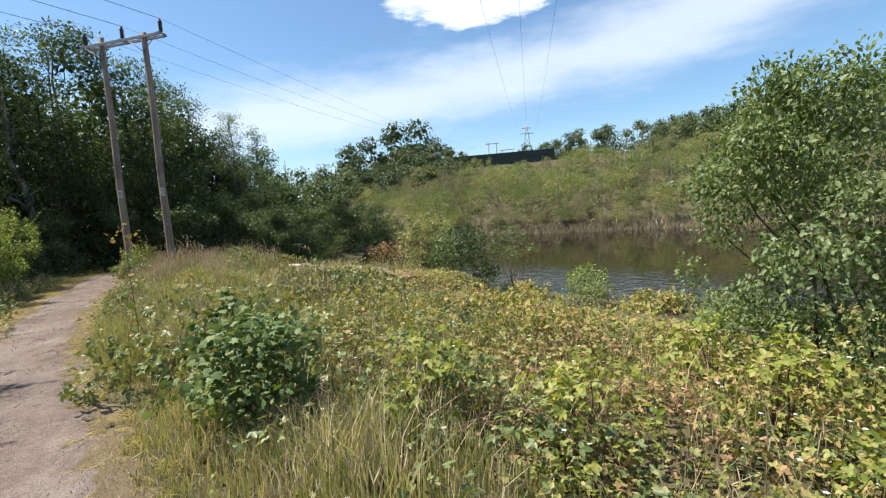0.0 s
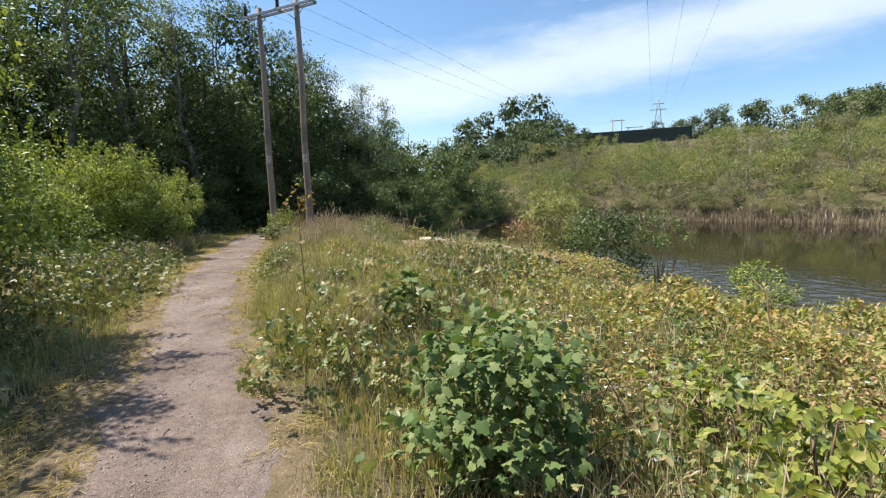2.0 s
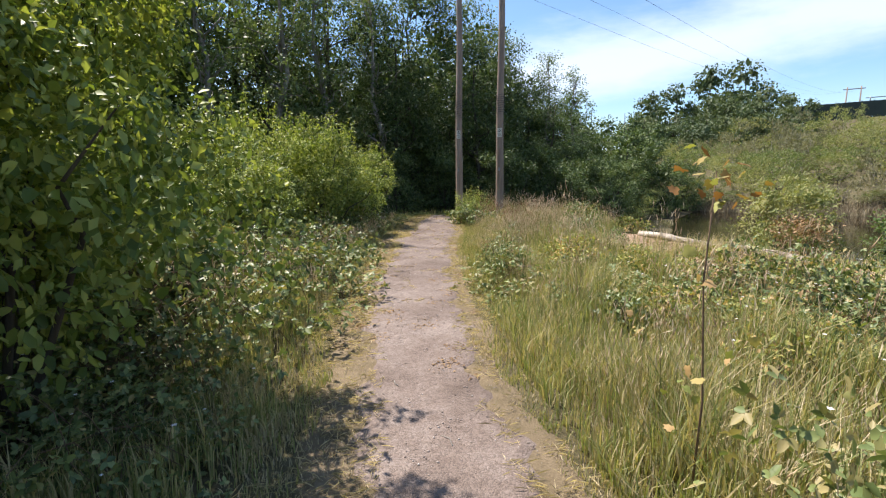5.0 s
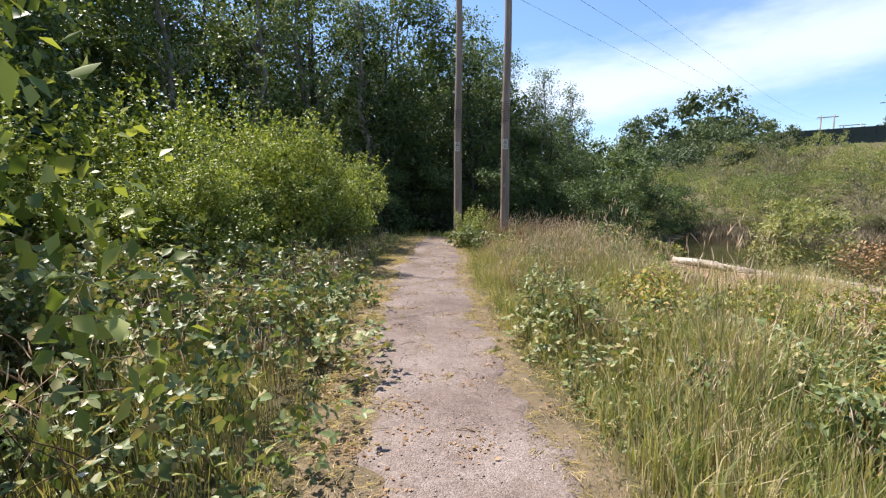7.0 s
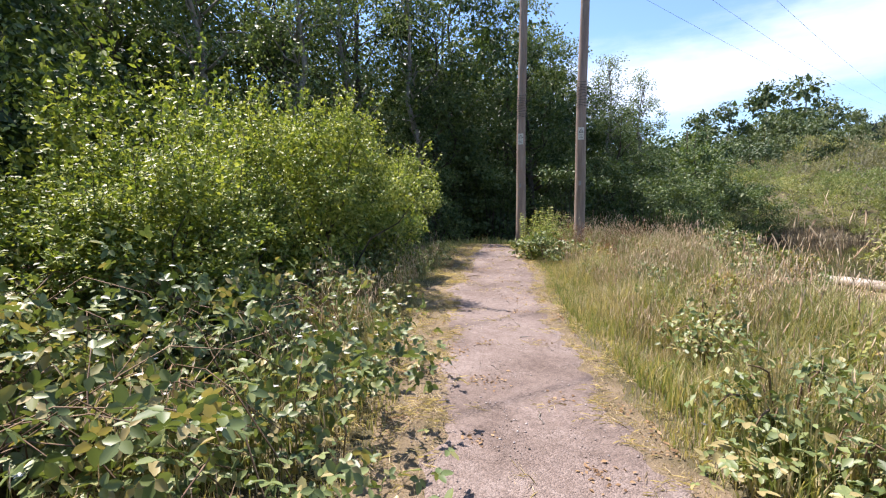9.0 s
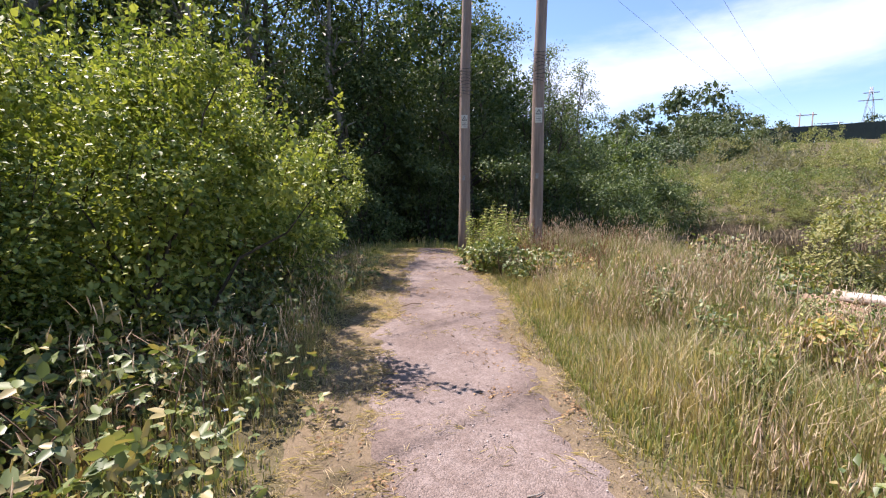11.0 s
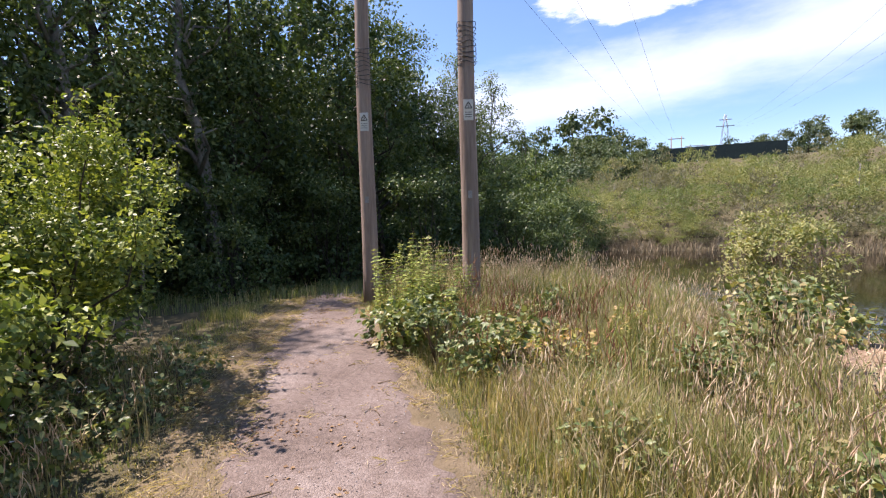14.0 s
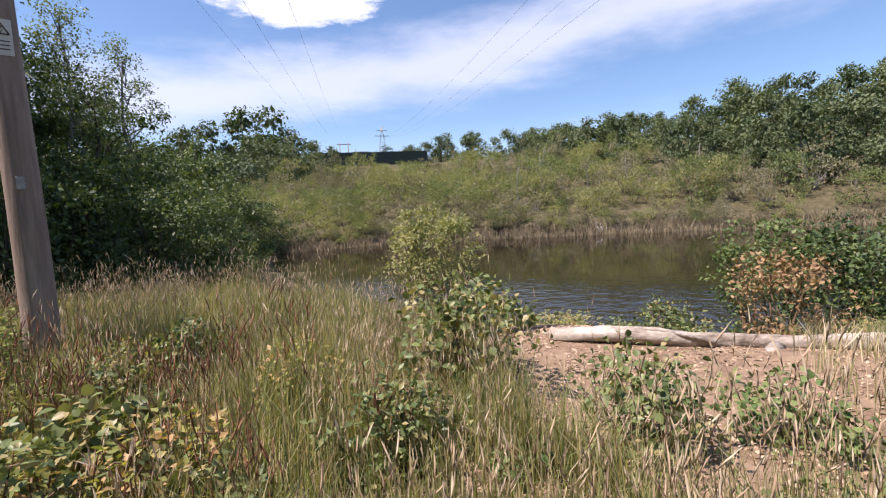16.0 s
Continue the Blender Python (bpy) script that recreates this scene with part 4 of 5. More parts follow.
ga = blades(x, y, 0.07 + 0.5 * smooth(o - R_(s), 0.15, 1.0), 0.004, 0.6)
s, o = random_strip(22000, -5, 27, lambda s: L_(s) + 0.02, lambda s: L_(s) - 1.0)
x, y = so(s, o)
gb = blades(x, y, (0.05 + 0.30 * smooth(L_(s) - o, 0.3, 1.0)) * np.interp(s, [12, 14, 16.5, 18], [1.0, 0.5, 0.4, 0.3]), 0.004, 0.7)
stuff("dry_grass", "straw-yellow dry grass along the path's edges", "grass", *merge(ga[:2], gb[:2]), M_STRAW)
# the tall meadow before the poles
s, o = random_strip(42000, 12.5, 29.5, lambda s: R_(s) + 0.3, lambda s: np.interp(s, [13, 15, 17, 18.2, 20, 24], [5.3, 5.4, 5.2, 6.2, 9.0, 10.5]), 1.25)
x, y = so(s, o)
gm = blades(x, y, 0.16 + 0.50 * smooth(o - R_(s), 0.3, 1.5), 0.0052, 0.55)
s, o = random_strip(13000, 12.5, 29.5, lambda s: R_(s) + 0.4, lambda s: np.interp(s, [13, 15, 17, 18.2, 20, 24], [5.3, 5.4, 5.2, 6.2, 9.0, 10.5]), 1.25)
x, y = so(s, o)
gs = blades(x, y, 0.24 + 0.42 * smooth(o - R_(s), 0.4, 1.4), 0.0042, 0.6)
stuff("meadow_straw", "straw-pale dead grass among the green meadow", "grass", *gs[:2], M_STRAW)
stuff("meadow_grass", "tall green meadow grass between the path and the pond", "grass", *gm[:2], M_GRASS)
s, o = random_strip(15000, -4, 16, lambda s: R_(s) + 1.4, lambda s: np.full_like(s, 13.0), 1.2)
x, y = so(s, o)
gr_ = blades(x, y, 0.55, 0.005, 0.4)
s, o = random_strip(9000, -4, 16, lambda s: R_(s) + 1.2, lambda s: np.full_like(s, 10.0), 1.2)
x, y = so(s, o)
gq = blades(x, y, 0.62, 0.0045, 0.6)
stuff("bank_straw", "dead straw stalks among the brambles", "grass", *gq[:2], M_STRAW)
s, o = random_strip(15000, 5.5, 14, lambda s: R_(s) + 0.35, lambda s: R_(s) + 3.4, 1.1)
x, y = so(s, o)
gv = blades(x, y, 0.34 + 0.34 * smooth(o - R_(s), 0.3, 1.4), 0.0055, 0.6)
stuff("bank_grass", "rank grass growing up through the brambles", "grass", *merge(gr_[:2], gv[:2]), M_GRASS)
k = 44000
s = RNG.uniform(-4, 27, k)
o = np.where(RNG.random(k) < 0.6, L_(s) - RNG.uniform(-0.08, 0.7, k), R_(s) + RNG.uniform(-0.1, 0.7, k))
x, y = so(s, o)
gt = blades(x, y, 0.075, 0.0035, 0.9)
stuff("short_turf", "short trodden straw-yellow turf at the path's edges", "grass", *gt[:2], M_STRAW)
s, o = random_strip(16000, 26, 36, lambda s: L_(s) - 8, lambda s: R_(s) + 9)
x, y = so(s, o)
gw = blades(x, y, 0.4, 0.006, 0.4)
stuff("wood_edge_grass", "grass at the shaded edge of the wood", "grass", *gw[:2], M_GRASS)

SPINDLE = (np.array([(0, 0, 0)] + [(0.032 * math.cos(a), 0.4, 0.032 * math.sin(a)) for a in (0, 2.094, 4.189)] + [(0.014, 0.8, -0.05), (0, 1.0, -0.13)]),
           np.array([(0, 1, 2), (0, 2, 3), (0, 3, 1), (1, 4, 2), (2, 4, 3), (3, 4, 1), (4, 5, 2), (4, 5, 3)]))


def seed_grass(name, s, o, height, head, label, mat=M_SEED):
    x, y = so(s, o)
    v, f, tip = blades(x, y, height, 0.0022, 0.25)
    root = thing(name, label, "grass", kind="stuff")
    part("stalks", mesh_of("stalks", v, f, M_STALK), root)
    n = len(x)
    al = np.array([0, 0, 1.0]) + RNG.normal(0, 0.24, (n, 3))
    hv, hf = scatter(SPINDLE, tip - np.array([0, 0, 0.01]), al, RNG.normal(0, 1, (n, 3)), head * RNG.uniform(0.7, 1.25, n))
    part("seed_heads", mesh_of("seed_heads", hv, hf, mat), root)


s, o = random_strip(10000, 13.0, 28.5, lambda s: R_(s) + 0.6, lambda s: np.interp(s, [13, 15, 17, 18.2, 20, 24], [5.3, 5.4, 5.2, 6.2, 9.0, 10.5]), 1.25)
clear = (s > 15.4) & (s < 18.6) & (o < 3.35)
s, o = s[~clear], o[~clear]
seed_grass("seeding_grass", s, o, 0.55 + 0.43 * smooth(o - R_(s), 0.6, 1.6), 0.12, "tall pinkish-straw grass gone to seed, heads nodding")
s, o = random_strip(1500, -3, 14, lambda s: R_(s) + 0.5, lambda s: R_(s) + 2.2)
seed_grass("seeding_grass", s, o, 0.80, 0.10, "straw-coloured seeding grass on the path's edge")
s, o = random_strip(1700, 9, 21, lambda s: L_(s) - 0.5, lambda s: L_(s) - 1.5)
seed_grass("seeding_grass", s, o, 0.72, 0.11, "reddish seeding grass in front of the bushes")

s, o = random_strip(900, 18.8, 22.0, lambda s: R_(s) + 0.7, lambda s: R_(s) + 2.6)
seed_grass("dock_stalks", s, o, 0.85, 0.15, "reddish-brown dock stalks gone to seed in the meadow", M_DOCK)
s, o = random_strip(420, 6.5, 13.5, lambda s: R_(s) + 1.3, lambda s: R_(s) + 4.5)
seed_grass("seeding_grass", s, o, 1.12, 0.17, "tall pale grass stalks arching above the brambles")

# ---- the far bank ----
far_w = [shrub("willow_scrub", "yellow-green willow scrub on the far bank", "bush", 3.4, 5.0, 0.25, 72, 27, M_FAR_WILLOW, LEAF_THIN, droop=-0.9, group="far bank scrub", stems=3, clump=0.62, low=0.06, boughs=9, bough=0.40, core=90) for _ in range(2)]
far_o = [shrub("bare_scrub", "thin grey-olive scrub with bare twigs on the far bank", "bush", 3.2, 4.8, 0.32, 56, 19, M_FAR_OLIVE, LEAF_THIN, droop=-1.1, group="far bank scrub", stems=9, clump=0.66, low=0.04, bark=M_PALEBARK, boughs=8, bough=0.40, core=60) for _ in range(2)]
far_g = [tree("hillside_tree", "rounded green tree on the hillside beyond the pond", "tree", 9, 4.2, 0.46, 104, 13, M_FAR_GREEN, bare=0.0, group="hillside trees", clump=0.95, limbs=4, boughs=17, bough=0.44, core=190) for _ in range(3)]
sw, so_, sg = [], [], []
grid = []
for k in range(12000):
    x, y = RNG.uniform(-40, 150), RNG.uniform(-10, 200)
    grid.append((x, y))
gxy = np.array(grid)
gd = shore_distance(gxy[:, 0], gxy[:, 1])
gang = np.degrees(np.arctan2(gxy[:, 1] - 42, gxy[:, 0] - 18))
taken = []
for (x, y), d, a in zip(gxy, gd, gang):
    if d < 1.0 or a < -22 or a > 124:
        continue
    ridge = np.interp(a, [-22, 20, 45, 60, 70, 124], [8, 10, 22, 38, 58, 40])
    gap = 3.2 if d < ridge else 4.9
    if d > ridge + 46 or any((x - p0) ** 2 + (y - p1) ** 2 < gap * gap for p0, p1 in taken):
        continue
    taken.append((x, y))
    if 70 < a < 106 and d > 72:
        continue
    if 72 < a < 103 and d > 44:
        (sw if RNG.random() < 0.7 else so_).append((x, y, RNG.uniform(0.35, 0.55) * (0.75 if d > 60 else 1), RNG.uniform(0.45, 0.7)))
    elif d > ridge:
        sg.append((d - ridge, x, y, RNG.uniform(0.6, 1.15), RNG.uniform(0.8, 1.15)))
    elif RNG.random() < 0.66:
        sw.append((x, y, RNG.uniform(0.6, 1.35) * (0.6 if d < 4 else 1), RNG.uniform(0.7, 1.2)))
    else:
        so_.append((x, y, RNG.uniform(0.6, 1.3) * (0.6 if d < 4 else 1), RNG.uniform(0.7, 1.25)))
# low brush along the far waterline, and willows round the pond's western end
for k in range(64):
    j = k % 5
    (ax, ay), (bx, by) = SHORE[9 + j], SHORE[10 + j]
    q = RNG.random()
    x, y = ax + (bx - ax) * q, ay + (by - ay) * q
    out = unit(np.array([x - 18.0, y - 35.0])) * RNG.uniform(0.8, 4.5)
    (so_ if k % 4 else sw).insert(0, (x + out[0], y + out[1], RNG.uniform(0.35, 0.65), RNG.uniform(0.5, 0.85)))
for x, y, size, tall in ((-13.2, 43, 0.5, 0.7), (-14.5, 47, 0.6, 0.8), (-15.2, 51, 0.7, 0.8), (-14.6, 55, 0.65, 0.9), (-16.5, 58, 0.8, 0.9), (-15, 62, 0.7, 0.9), (-17, 65, 0.9, 1.0), (-14.8, 69, 0.8, 0.9), (-12, 73, 0.8, 0.9),
                         (-8, 74, 0.8, 0.9), (-18, 71, 1.0, 1.0), (-13, 78, 1.0, 1.0), (-20, 77, 1.1, 1.0), (-11.5, 40, 0.4, 0.7), (-18, 53, 0.9, 0.9), (-19.5, 60, 1.0, 1.0), (-8, 80, 1.0, 1.0), (-16, 84, 1.1, 1.0), (-3, 75, 0.8, 0.8)):
    (sw if RNG.random() < 0.75 else so_).insert(0, (x, y, size, tall))
spread_copies(far_w, sw[:200])
spread_copies(far_o, so_[:160])
sg = [q[1:] for q in sorted(sg)[:225]]
spread_copies(far_g, sg + [(-16.2, 150, 1.95, 1.0), (-24, 146, 1.75, 1.1), (-10.5, 152, 1.4, 1.0), (-30, 140, 1.55, 1), (-20, 138, 1.15, 1), (-13, 141, 0.95, 1), (-35, 134, 1.4, 1), (27, 150, 0.75, 1), (31, 149, 0.95, 1), (35, 152, 0.7, 1), (39, 148, 0.9, 1), (43, 150, 1.05, 1), (47, 146, 0.8, 1), (51, 144, 1.0, 1), (55, 142, 0.9, 1), (36, 158, 1.1, 1), (26, 170, 0.95, 0.9), (20, 185, 1.1, 1), (31, 180, 1.0, 0.9), (45, 160, 1.15, 1), (59, 138, 0.95, 1)])

# ---- the twin-pole power line ----
def lathe(name, rings, mat, sides=16):
    """A turned body from (radius, height) rings."""
    return mesh_of(name, *tube([(0, 0, z) for _, z in rings], [r for r, _ in rings], sides), mat, True)


def box_mesh(name, size, mat, bevel=0.004, centre=(0, 0, 0)):
    bm = bmesh.new()
    bmesh.ops.create_cube(bm, size=1.0, matrix=Matrix.Translation(centre) @ Matrix.Diagonal((*size, 1)))
    bmesh.ops.bevel(bm, geom=bm.edges[:], offset=bevel, segments=1, affect="EDGES")
    return bm_mesh(name, bm, mat)


POLE_L, POLE_R = Vector((-15.093, 20.553, 0)), Vector((-12.798, 20.220, 0))
line = thing("power_pole", "twin weathered wooden power poles with steel crossarm and insulators", "utility pole", at=(0, 0, 0))
across = (POLE_R - POLE_L).normalized()
for base, top in ((POLE_L, 10.62), (POLE_R, 10.5)):
    zb = z_at(base.x, base.y) - 0.3
    zs = np.linspace(zb, top, 14)
    pts = [(base.x + 0.012 * math.sin(z * 1.1), base.y + 0.012 * math.cos(z * 0.8), z) for z in zs]
    pole = part("pole", mesh_of("pole", *tube(pts, np.linspace(0.168, 0.112, 14), 18), M_POLE, True), line)
    for k in range(9):
        z = base.z + 4.35 + 0.085 * k
        ring = [(base.x + 0.172 * math.cos(a), base.y + 0.172 * math.sin(a), z + 0.02 * math.sin(3 * a + k)) for a in np.linspace(0, 2 * math.pi, 15)]
        part("barbed_wire_coil", mesh_of("barbed_wire_coil", *tube(ring, [0.007] * 15, 4), M_WIRE), line, "rusty barbed wire wound round the pole")
    to_cam = Vector((3.4, -8.0, 0)).normalized()
    sp = base + to_cam * 0.158 + Vector((0, 0, 3.6 if base is POLE_L else 3.52))
    sgn = part("warning_sign", box_mesh("warning_sign", (0.17, 0.006, 0.36), M_SIGN, 0.002), line, "white warning plate with black lightning triangle")
    sgn.matrix_basis = Matrix.Translation(sp) @ Matrix.Rotation(math.atan2(to_cam.y, to_cam.x) + math.pi / 2, 4, "Z")
    pt = [(-0.062, 0.03), (0.062, 0.03), (0.0, 0.14)]
    edges = [tube([(pt[k][0], -0.007, pt[k][1]), (pt[k - 1][0], -0.007, pt[k - 1][1])], [0.007, 0.007], 4) for k in range(3)]
    part("warning_triangle", mesh_of("warning_triangle", *merge(*edges), M_INK), sgn)
    part("lightning_bolt", mesh_of("lightning_bolt", *tube([(0.012, -0.007, 0.11), (-0.012, -0.007, 0.075), (0.012, -0.007, 0.07), (-0.006, -0.007, 0.04)], [0.005] * 4, 4), M_INK), sgn)
    for q in range(3):
        part("text_bar", mesh_of("text_bar", *tube([(-0.06, -0.007, -0.04 - 0.04 * q), (0.06, -0.007, -0.04 - 0.04 * q)], [0.005, 0.005], 4), M_INK), sgn)
    tag = part("pole_tag", box_mesh("pole_tag", (0.07, 0.012, 0.13), M_STEEL, 0.002), line, "small metal number tag")
    tag.matrix_basis = Matrix.Translation(base + to_cam * 0.165 + Vector((0, 0, 2.05))) @ Matrix.Rotation(math.atan2(to_cam.y, to_cam.x) + math.pi / 2, 4, "Z")
arm_z = 10.28
turn = Matrix.Rotation(math.atan2(across.y, across.x), 4, "Z")
mid = (POLE_L + POLE_R) / 2 + Vector((0, 0, arm_z))
nrm = Vector((across.y, -across.x, 0))
for side in (-1, 1):
    arm = part("crossarm", box_mesh("crossarm", (4.3, 0.06, 0.12), M_STEEL), line, "galvanised steel crossarm")
    arm.matrix_basis = Matrix.Translation(mid + nrm * (0.16 * side)) @ turn
tops = []
for k in (-1, 0, 1):
    q = mid + across * (2.05 * k)
    rings = [(0.03, 0.0), (0.035, 0.06)]
    for j in range(6):
        rings += [(0.055, 0.08 + 0.075 * j), (0.095, 0.10 + 0.075 * j), (0.06, 0.135 + 0.075 * j)]
    rings += [(0.045, 0.56), (0.03, 0.62)]
    ins = part("insulator", lathe("insulator", rings, M_PORCELAIN), line, "dark ribbed porcelain insulator")
    ins.matrix_basis = Matrix.Translation(q + Vector((0, 0, 0.06)))
    bridge = part("saddle", box_mesh("saddle", (0.12, 0.40, 0.03), M_STEEL), line)
    bridge.matrix_basis = Matrix.Translation(q + Vector((0, 0, 0.068))) @ turn
    tops.append(q + Vector((0, 0, 0.69)))
for base in (POLE_L, POLE_R):
    for sg_ in (-1, 1):
        br = part("brace", mesh_of("brace", *tube([base + nrm * 0.14 + Vector((0, 0, 9.65)), base + nrm * 0.17 + across * (0.75 * sg_) + Vector((0, 0, arm_z - 0.04))], [0.02, 0.02], 5), M_STEEL), line)


def wire(label, a, b, sag, r=0.011, group="overhead wires", n=40):
    t = np.linspace(0, 1, n)[:, None]
    pts = np.array(a) * (1 - t) + np.array(b) * t
    pts[:, 2] -= 4 * sag * (t * (1 - t))[:, 0]
    v, f = tube(pts, [r] * n, 5)
    ob = new("overhead_wire", mesh_of("overhead_wire", v, f, M_WIRE))
    return tagged(ob, label, "power cable", group)


FAR_POLE, PYLON = Vector((9.9, 229.2, 0)), Vector((25.3, 216.8, 0))
for k, tp in enumerate(tops):
    wire("thin bare overhead wire strung from the twin poles across the pond", tp, FAR_POLE + Vector((-2.2 + 2.2 * k, 0, 33.0)), 3.6, 0.007)
    wire("thin bare overhead wire running back from the twin poles", tp, tp + Vector((-11.3, -45, -0.3)), 0.8, 0.011)
for k, (x0, z0) in enumerate(((-0.9, 8.9), (1.2, 8.7), (3.2, 8.5))):
    a = Vector((x0 - 6.5, -60, z0 + 2.5))
    wire("thin bare overhead wire high above the bank", a, PYLON + Vector((-2 + 2 * k, 0, 34.0)), 6.5, 0.007)

# ---- the fallen log and the bare ground round it ----
def knobbly(points, radii, sides=14, bump=0.08):
    v, f = tube(points, radii, sides)
    n = len(points) * sides
    c = np.repeat(np.asarray(points, float), sides, 0)
    ang = np.tile(np.arange(sides), len(points))
    k = 1 + bump * (np.sin(ang * 2.1 + c[:, 0] * 3.0) + 0.7 * np.sin(ang * 4.3 + c[:, 1] * 7.0) + RNG.normal(0, 0.5, n))
    v[:n] = c + (v[:n] - c) * k[:, None]
    return v, f


log = thing("fallen_log", "long bleached barkless log lying on wood chips", "log")
ends = [(-6.95, 19.5), (-6.15, 18.98), (-5.35, 18.52), (-4.55, 18.08), (-3.75, 17.7), (-2.95, 17.35), (-2.15, 17.0)]
lp = [(x, y, z_at(x, y) + 0.10 + 0.03 * math.sin(k * 1.7)) for k, (x, y) in enumerate(ends)]
lp2 = np.array([np.array(lp[k]) * (1 - t) + np.array(lp[k + 1]) * t for k in range(6) for t in (0, 0.25, 0.5, 0.75)] + [lp[-1]])
part("trunk", mesh_of("trunk", *knobbly(lp2, np.linspace(0.085, 0.12, len(lp2)), 14, 0.13), M_LOG, True), log)
stub = part("stub", mesh_of("stub", *knobbly([(-4.75, 18.15, lp[3][2] - 0.02), (-5.05, 17.98, lp[3][2] - 0.04), (-5.4, 17.86, lp[3][2] - 0.06)], [0.10, 0.085, 0.08], 12, 0.04), M_LOG, True), log, "sawn-off branch stub")
part("sawn_end", mesh_of("sawn_end", *tube([(-5.4, 17.86, lp[3][2] - 0.06), (-5.412, 17.856, lp[3][2] - 0.06)], [0.074, 0.074], 12), M_LOGEND), stub, "pale sawn end")
part("sawn_end", mesh_of("sawn_end", *tube([lp[0], (lp[0][0] - 0.012, lp[0][1] + 0.007, lp[0][2])], [0.082, 0.082], 14), M_LOGEND), log, "pale sawn end")
log2 = thing("fallen_branch", "thinner bleached branch lying against the fallen log", "branch")
bp_ = [(-6.9, 19.75, z_at(-6.9, 19.75) + 0.05), (-6.35, 19.25, z_at(-6.35, 19.25) + 0.17), (-5.85, 18.82, z_at(-5.85, 18.82) + 0.21), (-5.4, 18.35, z_at(-5.4, 18.35) + 0.1)]
part("limb", mesh_of("limb", *knobbly(bp_, [0.03, 0.032, 0.03, 0.022], 10, 0.06), M_LOG, True), log2)

CHIP = (np.array([(-0.5, 0, 0), (-0.1, 0.3, 0.06), (0.5, 0.12, 0), (0.4, -0.2, 0.02), (-0.2, -0.28, 0.05), (0, 0, 0.14)]), np.array([(5, k, (k + 1) % 5) for k in range(5)]))
STONE = (np.array([(0.5, 0, 0), (0, 0.42, 0), (-0.45, 0, 0), (0, -0.5, 0), (0.05, 0.03, 0.34), (0, 0, -0.3)]),
         np.array([(0, 1, 4), (1, 2, 4), (2, 3, 4), (3, 0, 4), (1, 0, 5), (2, 1, 5), (3, 2, 5), (0, 3, 5)]))


def litter(name, label, category, template, s, o, size, mat, lift=0.03, tilt=0.25):
    x, y = so(s, o)
    n = len(x)
    a = RNG.uniform(0, 2 * np.pi, n)
    al = np.stack([np.cos(a), np.sin(a), RNG.normal(0, tilt * 0.5, n)], 1)
    nr = np.array([0, 0, 1.0]) + RNG.normal(0, tilt, (n, 3))
    v, f = scatter(template, np.stack([x, y, land(x, y) + lift], 1), al, nr, size)
    return stuff(name, label, category, v, f, mat)


s, o = random_strip(17000, 11.7, 19.4, lambda s: 5.0 + np.interp(s, [8, 11, 13, 15, 17, 18.2, 19.6], [1.5, 0.6, -0.3, -0.7, -0.6, 0.6, 2.0]), lambda s: 10.6 + 0.4 * np.sin(s))
litter("wood_chips", "scattered pale wood chips and bark", "wood chips", CHIP, s, o, RNG.uniform(0.015, 0.06, len(s)), M_CHIP, 0.035, 0.3)
s, o = random_strip(14000, -4, 26, lambda s: L_(s) - 0.15, lambda s: R_(s) + 0.1)
litter("loose_gravel", "small loose stones on the path", "gravel", STONE, s, o, 0.006 + 0.018 * RNG.random(len(s)) ** 5, M_STONE, 0.037, 0.3)
s, o = random_strip(2400, 8, 27, lambda s: L_(s) - 0.3, lambda s: R_(s) + 0.1)
litter("leaf_litter", "small withered brown leaves trodden into the path", "leaf litter", LEAF_SMALL, s, o, RNG.uniform(0.015, 0.045, len(s)), M_DRYLEAF, 0.04, 0.35)
STRAW = (np.array([(0, 0, 0), (0.02, 0.5, 0.06), (0, 1.0, 0.0), (-0.02, 0.5, 0.06)]), np.array([(0, 1, 2), (0, 2, 3)]))
s, o = random_strip(20000, -4, 27, lambda s: L_(s) - 0.6, lambda s: L_(s) + 0.2)
s2, o2 = random_strip(7000, -4, 27, lambda s: R_(s) - 0.18, lambda s: R_(s) + 0.4)
s3, o3 = random_strip(1500, 10, 27, lambda s: L_(s), lambda s: R_(s))
s, o = np.concatenate([s, s2, s3]), np.concatenate([o, o2, o3])
litter("cut_straw", "dry straw and clippings lying on the path's edges", "straw", STRAW, s, o, RNG.uniform(0.03, 0.12, len(s)), M_STRAW, 0.038, 0.35)


def twig(label, pts, r, mat=M_CANE):
    ob = new("twig", mesh_of("twig", *tube([(x, y, z_at(x, y) + 0.034 + r + h) for x, y, h in pts], np.linspace(r, r * 0.5, len(pts)), 6), mat))
    return tagged(ob, label, "twig", "twigs on the path")


